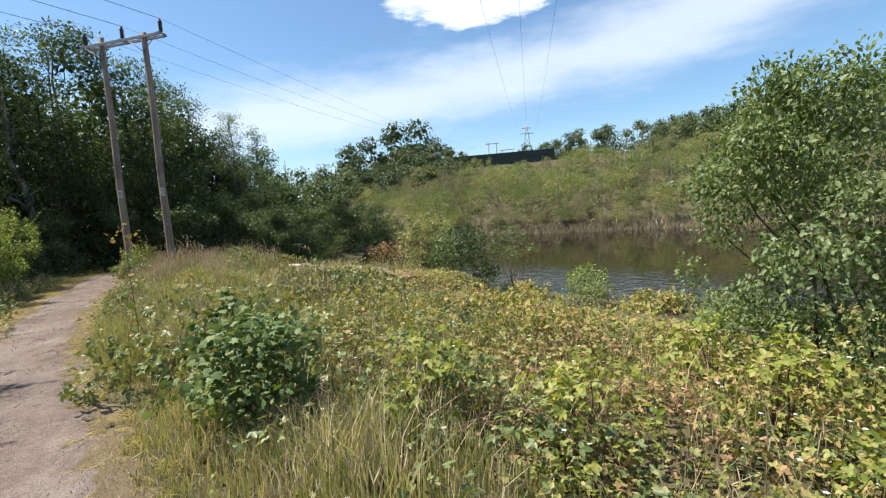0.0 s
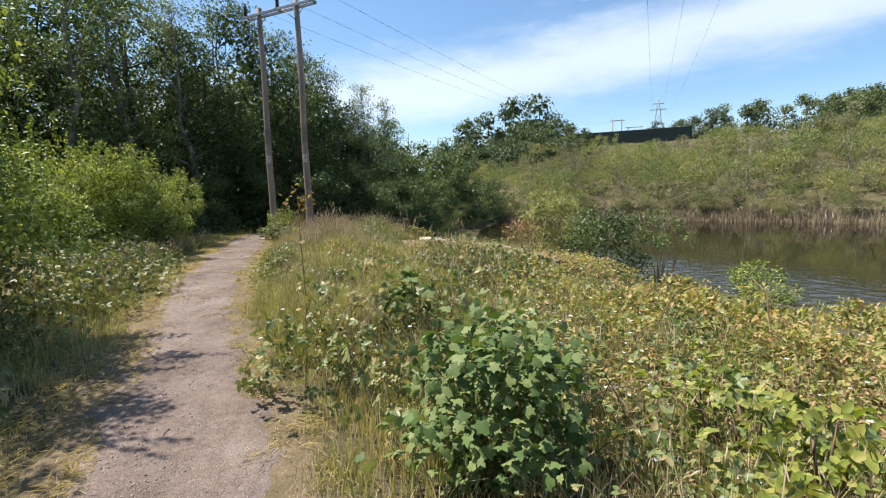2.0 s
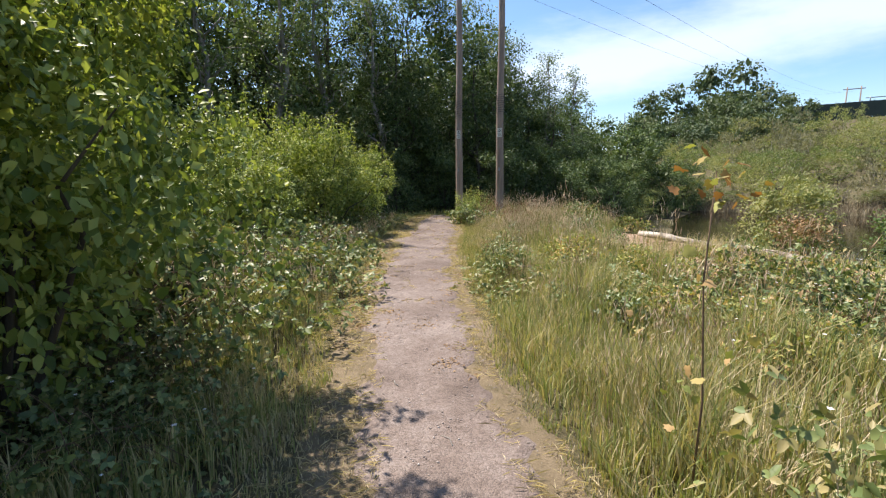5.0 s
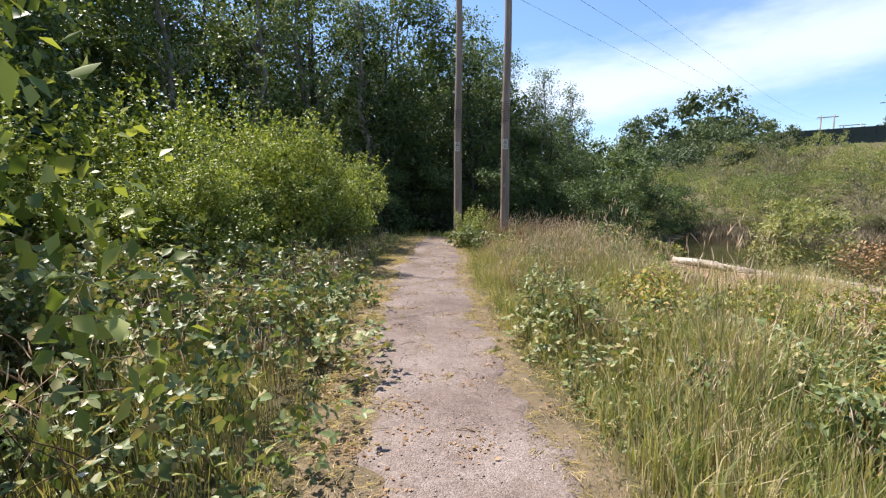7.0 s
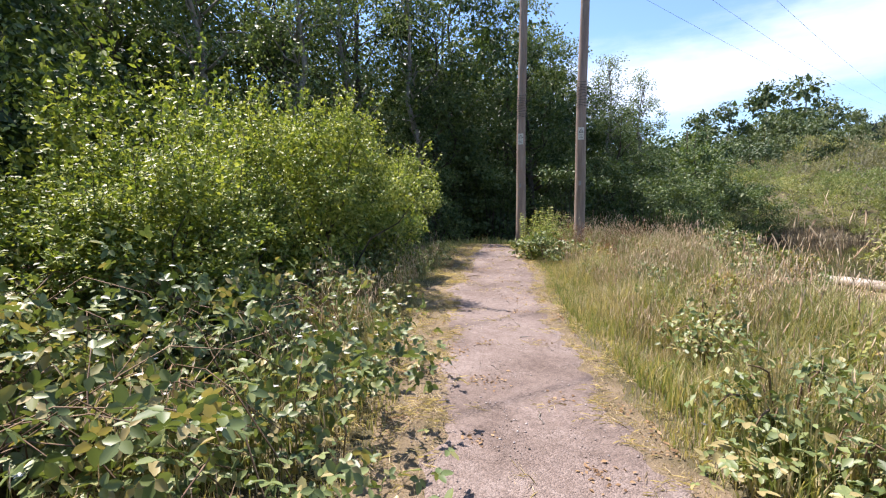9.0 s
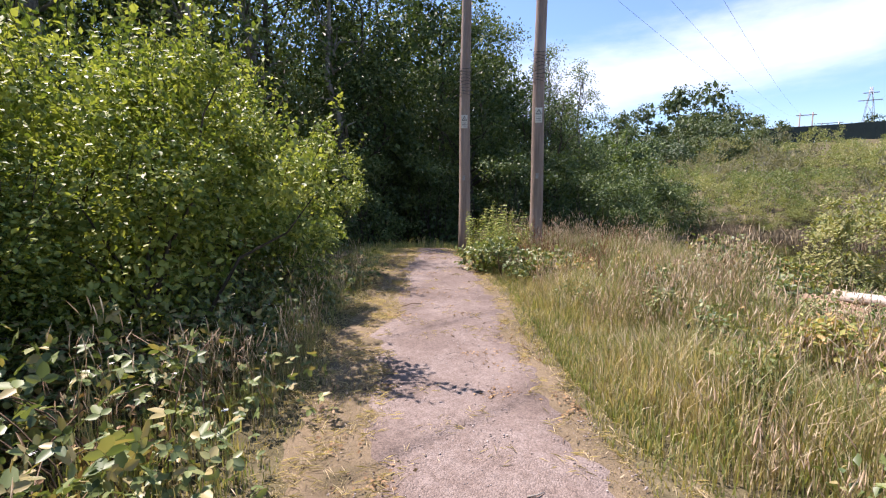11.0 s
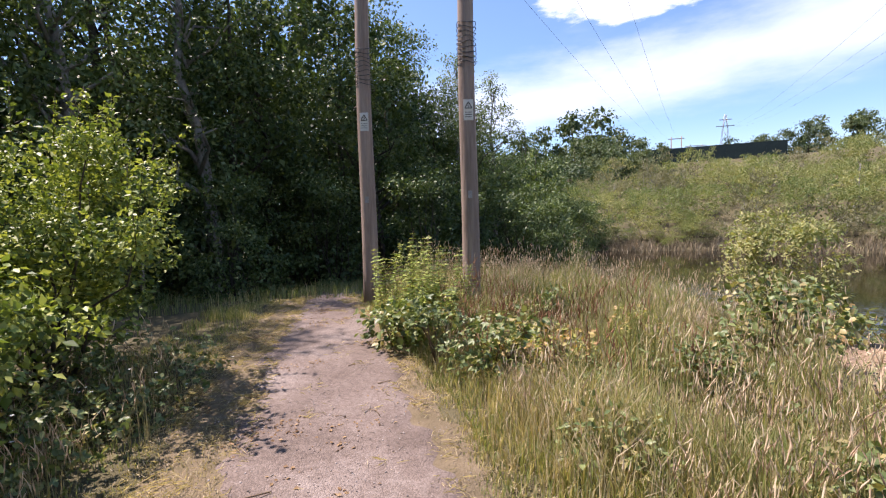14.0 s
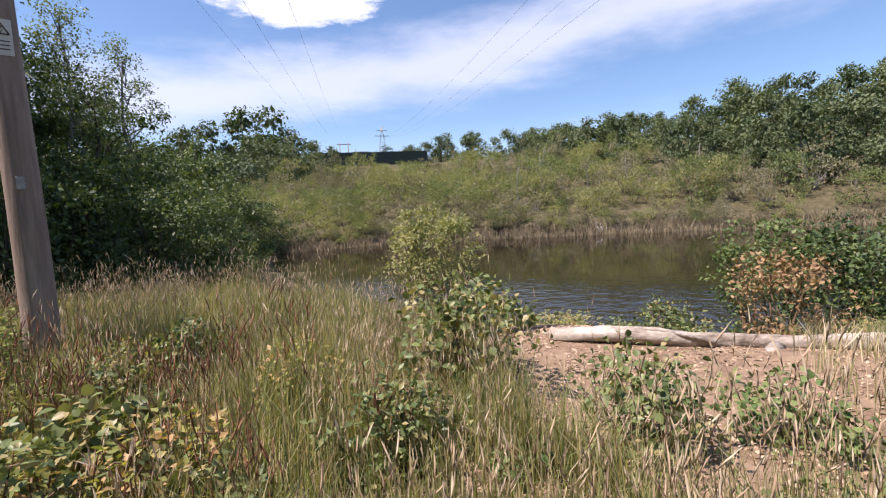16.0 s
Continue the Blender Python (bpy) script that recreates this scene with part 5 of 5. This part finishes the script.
twig("small curved dry twig on the gravel", [(-12.36, 14.12, 0), (-12.30, 14.27, 0.02), (-12.22, 14.40, 0)], 0.008)
twig("thin dry stick by the path's edge", [(-10.16, 13.40, 0), (-10.27, 13.49, 0.01), (-10.33, 13.62, 0)], 0.007)
twig("straw-pale stick lying across the path's edge", [(-11.9, 16.9, 0), (-11.55, 17.05, 0.01), (-11.2, 17.1, 0)], 0.008, M_PALEBARK)
for k in range(26):
    s_ = float(RNG.uniform(0, 24))
    o_ = float(RNG.uniform(edge(LEFT_EDGE, s_) - 0.2, edge(RIGHT_EDGE, s_)))
    a_, ln = RNG.uniform(0, 6.28), RNG.uniform(0.04, 0.11)
    x_, y_ = so(s_, o_)
    twig("small dry twig on the gravel", [(x_, y_, 0), (x_ + ln * math.cos(a_), y_ + ln * math.sin(a_), 0.008), (x_ + 2 * ln * math.cos(a_ + 0.3), y_ + 2 * ln * math.sin(a_ + 0.3), 0)], RNG.uniform(0.003, 0.006), M_CANE if k % 3 else M_PALEBARK)


for k, (x_, y_, a_, ln, rr) in enumerate(((-6.0, 3.2, 0.4, 0.55, 0.075), (-6.35, 3.05, 0.9, 0.6, 0.06), (-7.3, 3.4, 0.1, 0.7, 0.05))):
    z_ = z_at(x_, y_) + (0.10, 0.12, 0.36)[k]
    cut = thing("cut_branch", "short cut branch with orange-brown wood under the bushes", "branch", "cut branches")
    e = (x_ + ln * math.cos(a_), y_ + ln * math.sin(a_), z_ + 0.08)
    part("limb", mesh_of("limb", *knobbly([(x_, y_, z_), ((x_ + e[0]) / 2, (y_ + e[1]) / 2, z_ + 0.05), e], [rr, rr * 0.95, rr * 0.9], 10, 0.05), M_BARK, True), cut)
    part("sawn_end", mesh_of("sawn_end", *tube([e, (e[0] + 0.012 * math.cos(a_), e[1] + 0.012 * math.sin(a_), e[2] + 0.001)], [rr * 0.85, rr * 0.85], 10), M_LOGEND), cut, "pale orange sawn end")

# ---- single plants ----
def leafy(name, label, category, x, y, r, h, leaf, n, per, mat, template, group="", sink=0.03, clump=0.2, turn=0, split=True, low=0.1, up=1.1, bark=M_CANE):
    ob = shrub(name, label, category, r, h, leaf, n, per, mat, template, stems=4, bark=bark, group=group, low=low, clump=clump, up=up, split=split)
    return settle(ob, x, y, turn, 1.0, sink)


leafy("sycamore_seedling", "low bushy plant with large dark green lobed leaves", "plant", -0.55, 3.75, 0.6, 0.95, 0.056, 80, 22, M_BROADLEAF, LEAF_LOBED, clump=0.20)
leafy("sycamore_seedling", "low bushy plant with large lobed leaves", "plant", -1.75, 5.6, 0.4, 0.8, 0.085, 24, 10, M_BROADLEAF, LEAF_LOBED, clump=0.18)
def nettles(label, x, y, r, h, n):
    """Upright stems with toothed leaves in tiers and drooping seed tassels at the top."""
    root = thing("nettle_clump", label, "plant", "nettle clumps")
    th, q = RNG.uniform(0, 2 * np.pi, n), r * np.sqrt(RNG.random(n))
    pl, out, tas = [], [], []
    for a, d in zip(th, q):
        hh = h * RNG.uniform(0.7, 1.08) * (1 - 0.25 * (d / r) ** 2)
        p0 = np.array((d * math.cos(a), d * math.sin(a), -0.05))
        p1 = p0 + np.array((RNG.normal(0, 0.07), RNG.normal(0, 0.07), hh))
        part("stem", mesh_of("stem", *tube(bent(p0, p1, 0.03, 5, 0.01), np.linspace(0.005, 0.002, 5), 3), M_STALK), root)
        for z in np.arange(0.12, 0.98, 0.05):
            g = RNG.uniform(0, 3.1)
            for m in (0, 1):
                d_ = np.array((math.cos(g + 3.14 * m), math.sin(g + 3.14 * m), 0.1))
                pl.append(p0 * (1 - z) + p1 * z)
                out.append(d_)
        for m in range(7):
            tas.append(p0 * 0.05 + p1 * 0.95 + RNG.normal(0, 0.02, 3) - np.array((0, 0, 0.05 * m - 0.08)))
    pl, out, tas = np.array(pl), np.array(out), np.array(tas)
    size = 0.064 * RNG.uniform(0.7, 1.2, len(pl))
    v, f = scatter(LEAF_WIDE, pl, out, np.array([0, 0, 1.0]) + RNG.normal(0, 0.25, (len(pl), 3)), size)
    part("foliage", mesh_of("foliage", v, f, M_SALLOW), root)
    v, f = scatter(SPINDLE, tas, RNG.normal(0, 0.7, tas.shape) + np.array([0, 0, 0.5]), RNG.normal(0, 1, tas.shape), np.full(len(tas), 0.075))
    tagged(part("seed_tassels", mesh_of("seed_tassels", v, f, M_STALK), root), kind="stuff")
    return settle(root, x, y)


nettles("tall feathery-topped green nettles between the poles", -13.55, 19.1, 0.62, 1.45, 48)
nettles("tall green nettles with hanging seed tassels beside the pole", -12.75, 18.75, 0.52, 1.28, 34)
nettles("tall green nettles with hanging seed tassels beside the pole", -12.75, 17.9, 0.5, 1.1, 26)
leafy("bramble_clump", "broad-leaved bramble sprawling at the nettles' foot", "bramble", -12.9, 17.5, 0.5, 0.6, 0.085, 30, 14, M_BRAMBLE, LEAF_WIDE, clump=0.18)
leafy("bramble_clump", "low grey-green bramble clump at the path's edge", "bramble", -11.25, 17.55, 0.42, 0.62, 0.085, 22, 14, M_BRAMBLE, LEAF_WIDE, clump=0.15)
leafy("bramble_clump", "leafy green bramble mound in front of the nettles", "bramble", -12.15, 17.15, 0.55, 0.85, 0.06, 44, 9, M_BRAMBLE, LEAF_TREFOIL, clump=0.2)
leafy("bramble_clump", "low leafy bramble mound among the seeding grass", "bramble", -11.5, 16.75, 0.5, 0.65, 0.055, 36, 9, M_BRAMBLE, LEAF_TREFOIL, clump=0.2)
leafy("dock_plant", "broad-leaved green dock plant on bare ground", "plant", -7.75, 16.75, 0.5, 0.7, 0.055, 44, 20, M_BRAMBLE, LEAF_WIDE, clump=0.18)
leafy("dock_plant", "broad-leaved green dock plant on bare ground", "plant", -6.9, 16.4, 0.42, 0.5, 0.052, 32, 18, M_BROADLEAF, LEAF_WIDE, clump=0.16)
leafy("elder_bush", "small leafy green bush in the meadow", "bush", -8.55, 18.35, 0.66, 1.05, 0.07, 46, 22, M_BRAMBLE, LEAF_WIDE, clump=0.2)
leafy("elder_bush", "small leafy green bush near the pond's edge", "bush", -7.6, 20.6, 0.75, 0.6, 0.08, 40, 20, M_BRAMBLE_PALE, LEAF_WIDE, clump=0.24)
leafy("dry_bush", "bush with brown withered leaves behind the log", "bush", -2.75, 19.55, 0.95, 1.45, 0.085, 48, 26, M_DRYLEAF, LEAF_SMALL, clump=0.24)
leafy("bank_bush", "green leafy bush behind the fallen log", "bush", -3.9, 20.9, 0.9, 0.65, 0.085, 46, 30, M_BRAMBLE, LEAF_SMALL, clump=0.26)
leafy("bank_bush", "tall dark green bush on the pond bank", "bush", 0.6, 20.6, 1.6, 2.7, 0.12, 90, 46, M_WOODS, LEAF_SMALL, clump=0.4)
leafy("bank_bush", "dark green bush standing by the water", "bush", -0.35, 22.0, 0.85, 3.1, 0.11, 44, 30, M_BROADLEAF, LEAF_SMALL, clump=0.32)
leafy("willow_bush", "rounded yellow-green willow bush at the water's edge", "bush", -3.2, 39.2, 2.9, 5.0, 0.26, 110, 56, M_FAR_WILLOW, LEAF_THIN, clump=0.6, sink=0.0)
leafy("alder_sapling", "spindly alder sapling with thin crown by the water", "sapling", 2.8, 23.5, 1.2, 3.3, 0.12, 30, 24, M_BROADLEAF, LEAF_SMALL, clump=0.3, low=0.45)
leafy("water_plant", "low green bush growing out of the shallows", "bush", 6.4, 23.2, 1.1, 1.35, 0.11, 44, 36, M_SALLOW, LEAF_SMALL, clump=0.34)
leafy("young_maple", "leggy shoot with bright green leaves beside the path", "plant", 1.9, 3.3, 0.6, 0.7, 0.05, 34, 9, M_LIME, LEAF_TREFOIL, clump=0.2)
for k in range(9):
    s_, o_ = RNG.uniform(-3, 5.5), RNG.uniform(3.0, 6.5)
    leafy("bramble_shoot", "pale lime-green bramble shoot with broad leaves", "bramble", *so(s_, o_), 0.45, 0.75, 0.062, 26, 8, M_LIME, LEAF_TREFOIL, group="bramble shoots", clump=0.2)
for k in range(48):
    s_ = RNG.uniform(8.5, 15.2) if k < 24 else RNG.uniform(15.2, 22.5)
    o_ = float(edge(RIGHT_EDGE, s_)) + RNG.uniform(0.7, 3.2)
    if 15.3 < s_ < 18.7 and o_ < 3.5:
        o_ = RNG.uniform(3.6, 5.2)
    leafy("meadow_weed", "leafy green weed growing in the seeding grass", "plant", *so(s_, o_), 0.4, RNG.uniform(0.4, 0.7), 0.06, 26, 20, M_BRAMBLE if k % 2 else M_BRAMBLE_PALE, LEAF_SMALL, group="meadow weeds", clump=0.16)
for k in range(14):
    s_, o_ = RNG.uniform(10, 18.5), RNG.uniform(5.2, 8.5)
    leafy("ground_weed", "small green weed on the bare wood-chip ground", "plant", *so(s_, o_), 0.28, RNG.uniform(0.18, 0.4), 0.055, 14, 11, M_BRAMBLE_PALE if k % 3 else M_BROADLEAF, LEAF_WIDE, group="weeds on bare ground", clump=0.12)
for k in range(12):
    s_, o_ = RNG.uniform(8.5, 15), RNG.uniform(-3.0, -1.7)
    leafy("bramble_shoot", "arching bramble shoot with broad toothed leaves", "bramble", *so(s_, o_), 0.5, 1.05, 0.066, 36, 9, M_BRAMBLE, LEAF_TREFOIL, group="bramble shoots", clump=0.22)

for k, (s_, o_, h_) in enumerate(((1.5, 17.0, 0.7), (4.2, 16.8, 0.9), (6.8, 17.2, 0.6), (9.2, 16.8, 0.7), (12.4, 16.4, 0.55), (14.6, 15.9, 0.55), (-1.0, 17.0, 0.9), (17.5, 16.0, 0.5), (20.5, 16.2, 0.6), (23.5, 16.8, 1.1))):
    leafy("shore_bush", "low grey-green bush at the pond's near edge", "bush", *so(s_, o_), 1.3, h_, 0.14, 40, 34, M_FAR_WILLOW if k % 2 else M_BRAMBLE_PALE, LEAF_THIN if k % 2 else LEAF_SMALL, group="near shore bushes", clump=0.35, split=False)
for k in range(9):
    s_, o_ = RNG.uniform(1, 9), RNG.uniform(5, 11)
    x_, y_ = so(s_, o_)
    z_, a_ = z_at(x_, y_), RNG.uniform(0, 6.28)
    cane = new("dead_cane", mesh_of("dead_cane", *tube(bent((x_, y_, z_), (x_ + 1.1 * math.cos(a_), y_ + 1.1 * math.sin(a_), z_ + RNG.uniform(0.4, 0.9)), 0.35, 7, 0.03), np.linspace(0.012, 0.005, 7), 5), M_PALEBARK if k % 2 else M_CANE))
    tagged(cane, "dead leafless cane arching over the brambles", "cane", "dead canes")
shoot = thing("maple_shoot", "tall thin shoot with orange young leaves", "sapling")
sx, sy = -3.16, 5.76
sz = z_at(sx, sy)
part("stem", mesh_of("stem", *tube([(sx, sy, sz - 0.05), (sx + 0.02, sy, sz + 0.6), (sx - 0.02, sy + 0.02, sz + 1.2), (sx, sy, sz + 1.72)], [0.007, 0.006, 0.005, 0.003], 6), M_CANE), shoot)
pl = np.array([(sx, sy, sz + 1.70)]) + RNG.normal(0, 1, (22, 3)) * np.array([0.08, 0.08, 0.05])
part("young_foliage", mesh_of("young_foliage", *foliage(pl, unit(RNG.normal(0, 1, (22, 3))), 0.055, LEAF_LOBED, 0.8), M_ORANGE), shoot, "orange-red young leaves")
pl = np.array([(sx, sy, sz + 0.9)]) + RNG.normal(0, 1, (20, 3)) * np.array([0.1, 0.1, 0.3])
part("lower_foliage", mesh_of("lower_foliage", *foliage(pl, unit(RNG.normal(0, 1, (20, 3))), 0.05, LEAF_LOBED, 0.8), M_BRAMBLE_PALE), shoot)

marker = thing("marker_post", "short dark wooden marker post with a pale band", "post")
mx_, my_ = -20.6, 19.6
mz = z_at(mx_, my_)
part("post", mesh_of("post", *tube([(mx_, my_, mz - 0.2), (mx_, my_, mz + 0.98), (mx_, my_, mz + 1.0)], [0.05, 0.05, 0.04], 10), M_POLE), marker)
part("band", mesh_of("band", *tube([(mx_, my_, mz + 0.84), (mx_, my_, mz + 0.92)], [0.053, 0.053], 12), M_SIGN), marker, "white band")

# ---- the far shore: dead reeds, bleached trunks ----
k = 9000
t_ = RNG.random(k)
p = np.array(SHORE[9:15], float)
seg = RNG.integers(0, len(p) - 1, k)
xy = p[seg] * (1 - t_[:, None]) + p[seg + 1] * t_[:, None]
out_ = unit(xy - np.array([18, 35])) * (RNG.uniform(-0.6, 1, k)[:, None] * 2.4)
xy = xy + out_
v, f, _ = blades(xy[:, 0], xy[:, 1], 1.25, 0.03, 0.7)
stuff("dead_reeds", "pale dead reeds and brush along the far waterline", "reeds", v, f, M_REED)
for x, y, h, dx_ in ((20, 76, 6.5, 0.5), (26, 79, 7.5, -0.4), (31, 75, 5.5, 0.6), (38, 74, 6, -0.6), (47, 70, 6.5, 0.3), (15, 80, 6.0, 0.2), (29, 84, 8, 0.3)):
    z = z_at(x, y)
    dead = thing("dead_tree", "bare bleached dead tree on the far bank", "tree", "dead trees")
    part("trunk", mesh_of("trunk", *tube(bent((x, y, z - 0.2), (x + dx_, y, z + h), 0, 6, 0.12), np.linspace(0.13, 0.03, 6), 6), M_PALEBARK), dead)
    for q in range(3):
        zq = z + h * (0.5 + 0.14 * q)
        part("limb", mesh_of("limb", *tube(bent((x + dx_ * 0.6, y, zq), (x + dx_ * 0.6 + RNG.uniform(-1.3, 1.3), y + RNG.uniform(-0.5, 0.5), zq + 1.3), 0.1, 4, 0.05), np.linspace(0.05, 0.015, 4), 5), M_PALEBARK), dead)
drift = thing("fallen_branches", "bleached fallen branches on the far waterline", "branch")
for q in range(7):
    a_ = RNG.uniform(-0.5, 0.5)
    part("branch", mesh_of("branch", *tube(bent((24 + q * 0.8, 62.2 + RNG.uniform(-0.5, 0.8), WATER + 0.2), (25.5 + q * 0.8 + a_, 64.5, WATER + 1.6 + a_), 0.3, 5, 0.1), np.linspace(0.09, 0.03, 5), 5), M_PALEBARK), drift)

# ---- the skyline beyond ----
fence = thing("screen_fence", "long dark green sheet fence along the top of the slope", "fence")
A, B = Vector((-7.5, 144.6, 0)), Vector((24.8, 141.6, 0))
for k in range(16):
    p0, p1 = A.lerp(B, k / 16), A.lerp(B, (k + 1) / 16)
    m = (p0 + p1) / 2
    zf = 15.0
    panel = part("panel", box_mesh("panel", ((p1 - p0).length - 0.05, 0.06, 4.3 - 0.02 * k), M_FENCE, 0.01), fence)
    panel.matrix_basis = Matrix.Translation((m.x, m.y, zf + 0.95)) @ Matrix.Rotation(math.atan2((B - A).y, (B - A).x), 4, "Z")
    post = part("post", box_mesh("post", (0.16, 0.16, 3.4), M_FENCE, 0.01), fence)
    post.matrix_basis = Matrix.Translation((p0.x, p0.y + 0.12, zf + 1.5))
far_pole = thing("far_power_pole", "distant twin power poles with crossarm", "utility pole")
fz = z_at(FAR_POLE.x, FAR_POLE.y) - 0.5
for dx_ in (-1.9, 1.9):
    part("pole", mesh_of("pole", *tube([(FAR_POLE.x + dx_, FAR_POLE.y, fz), (FAR_POLE.x + dx_, FAR_POLE.y, 33.4)], [0.26, 0.2], 8), M_POLE), far_pole)
part("crossarm", box_mesh("crossarm", (6.2, 0.25, 0.3), M_POLE, 0.02, (FAR_POLE.x, FAR_POLE.y, 32.6)), far_pole)
gantry = thing("substation_gantry", "distant steel switchgear gantry", "gantry")
gx0, gy0 = 17.0, 229.5
gz0 = z_at(gx0, gy0) - 0.5
for dx_ in (-2.4, 2.4):
    part("leg", mesh_of("leg", *tube([(gx0 + dx_, gy0, gz0), (gx0 + dx_, gy0, 29.5)], [0.22, 0.2], 6), M_STEEL), gantry)
for zq in (29.2, 27.4, 25.6):
    part("beam", box_mesh("beam", (7.4 if zq > 28 else 5.0, 0.22, 0.28), M_STEEL, 0.02, (gx0, gy0, zq)), gantry)
pylon = thing("lattice_pylon", "distant steel lattice pylon", "pylon")
bz = z_at(PYLON.x, PYLON.y) - 0.5
H_ = 38.5
lv = [(0.0, 2.6), (0.3, 1.9), (0.55, 1.3), (0.75, 0.85), (1.0, 0.25)]
for sx_ in (-1, 1):
    for sy_ in (-1, 1):
        part("leg", mesh_of("leg", *tube([(PYLON.x + sx_ * w, PYLON.y + sy_ * w, bz + (H_ - bz) * q) for q, w in lv], [0.09, 0.085, 0.08, 0.07, 0.06], 5), M_STEEL), pylon)
for (q0, w0), (q1, w1) in zip(lv[:-1], lv[1:]):
    for sg_ in (-1, 1):
        part("lattice_bar", mesh_of("lattice_bar", *tube([(PYLON.x - sg_ * w0, PYLON.y - w0, bz + (H_ - bz) * q0), (PYLON.x + sg_ * w1, PYLON.y - w1, bz + (H_ - bz) * q1)], [0.08, 0.08], 4), M_STEEL), pylon)
for zq, ln in ((34.2, 6.2), (36.6, 4.2)):
    part("crossarm", box_mesh("crossarm", (ln, 0.3, 0.25), M_STEEL, 0.02, (PYLON.x, PYLON.y, zq)), pylon)
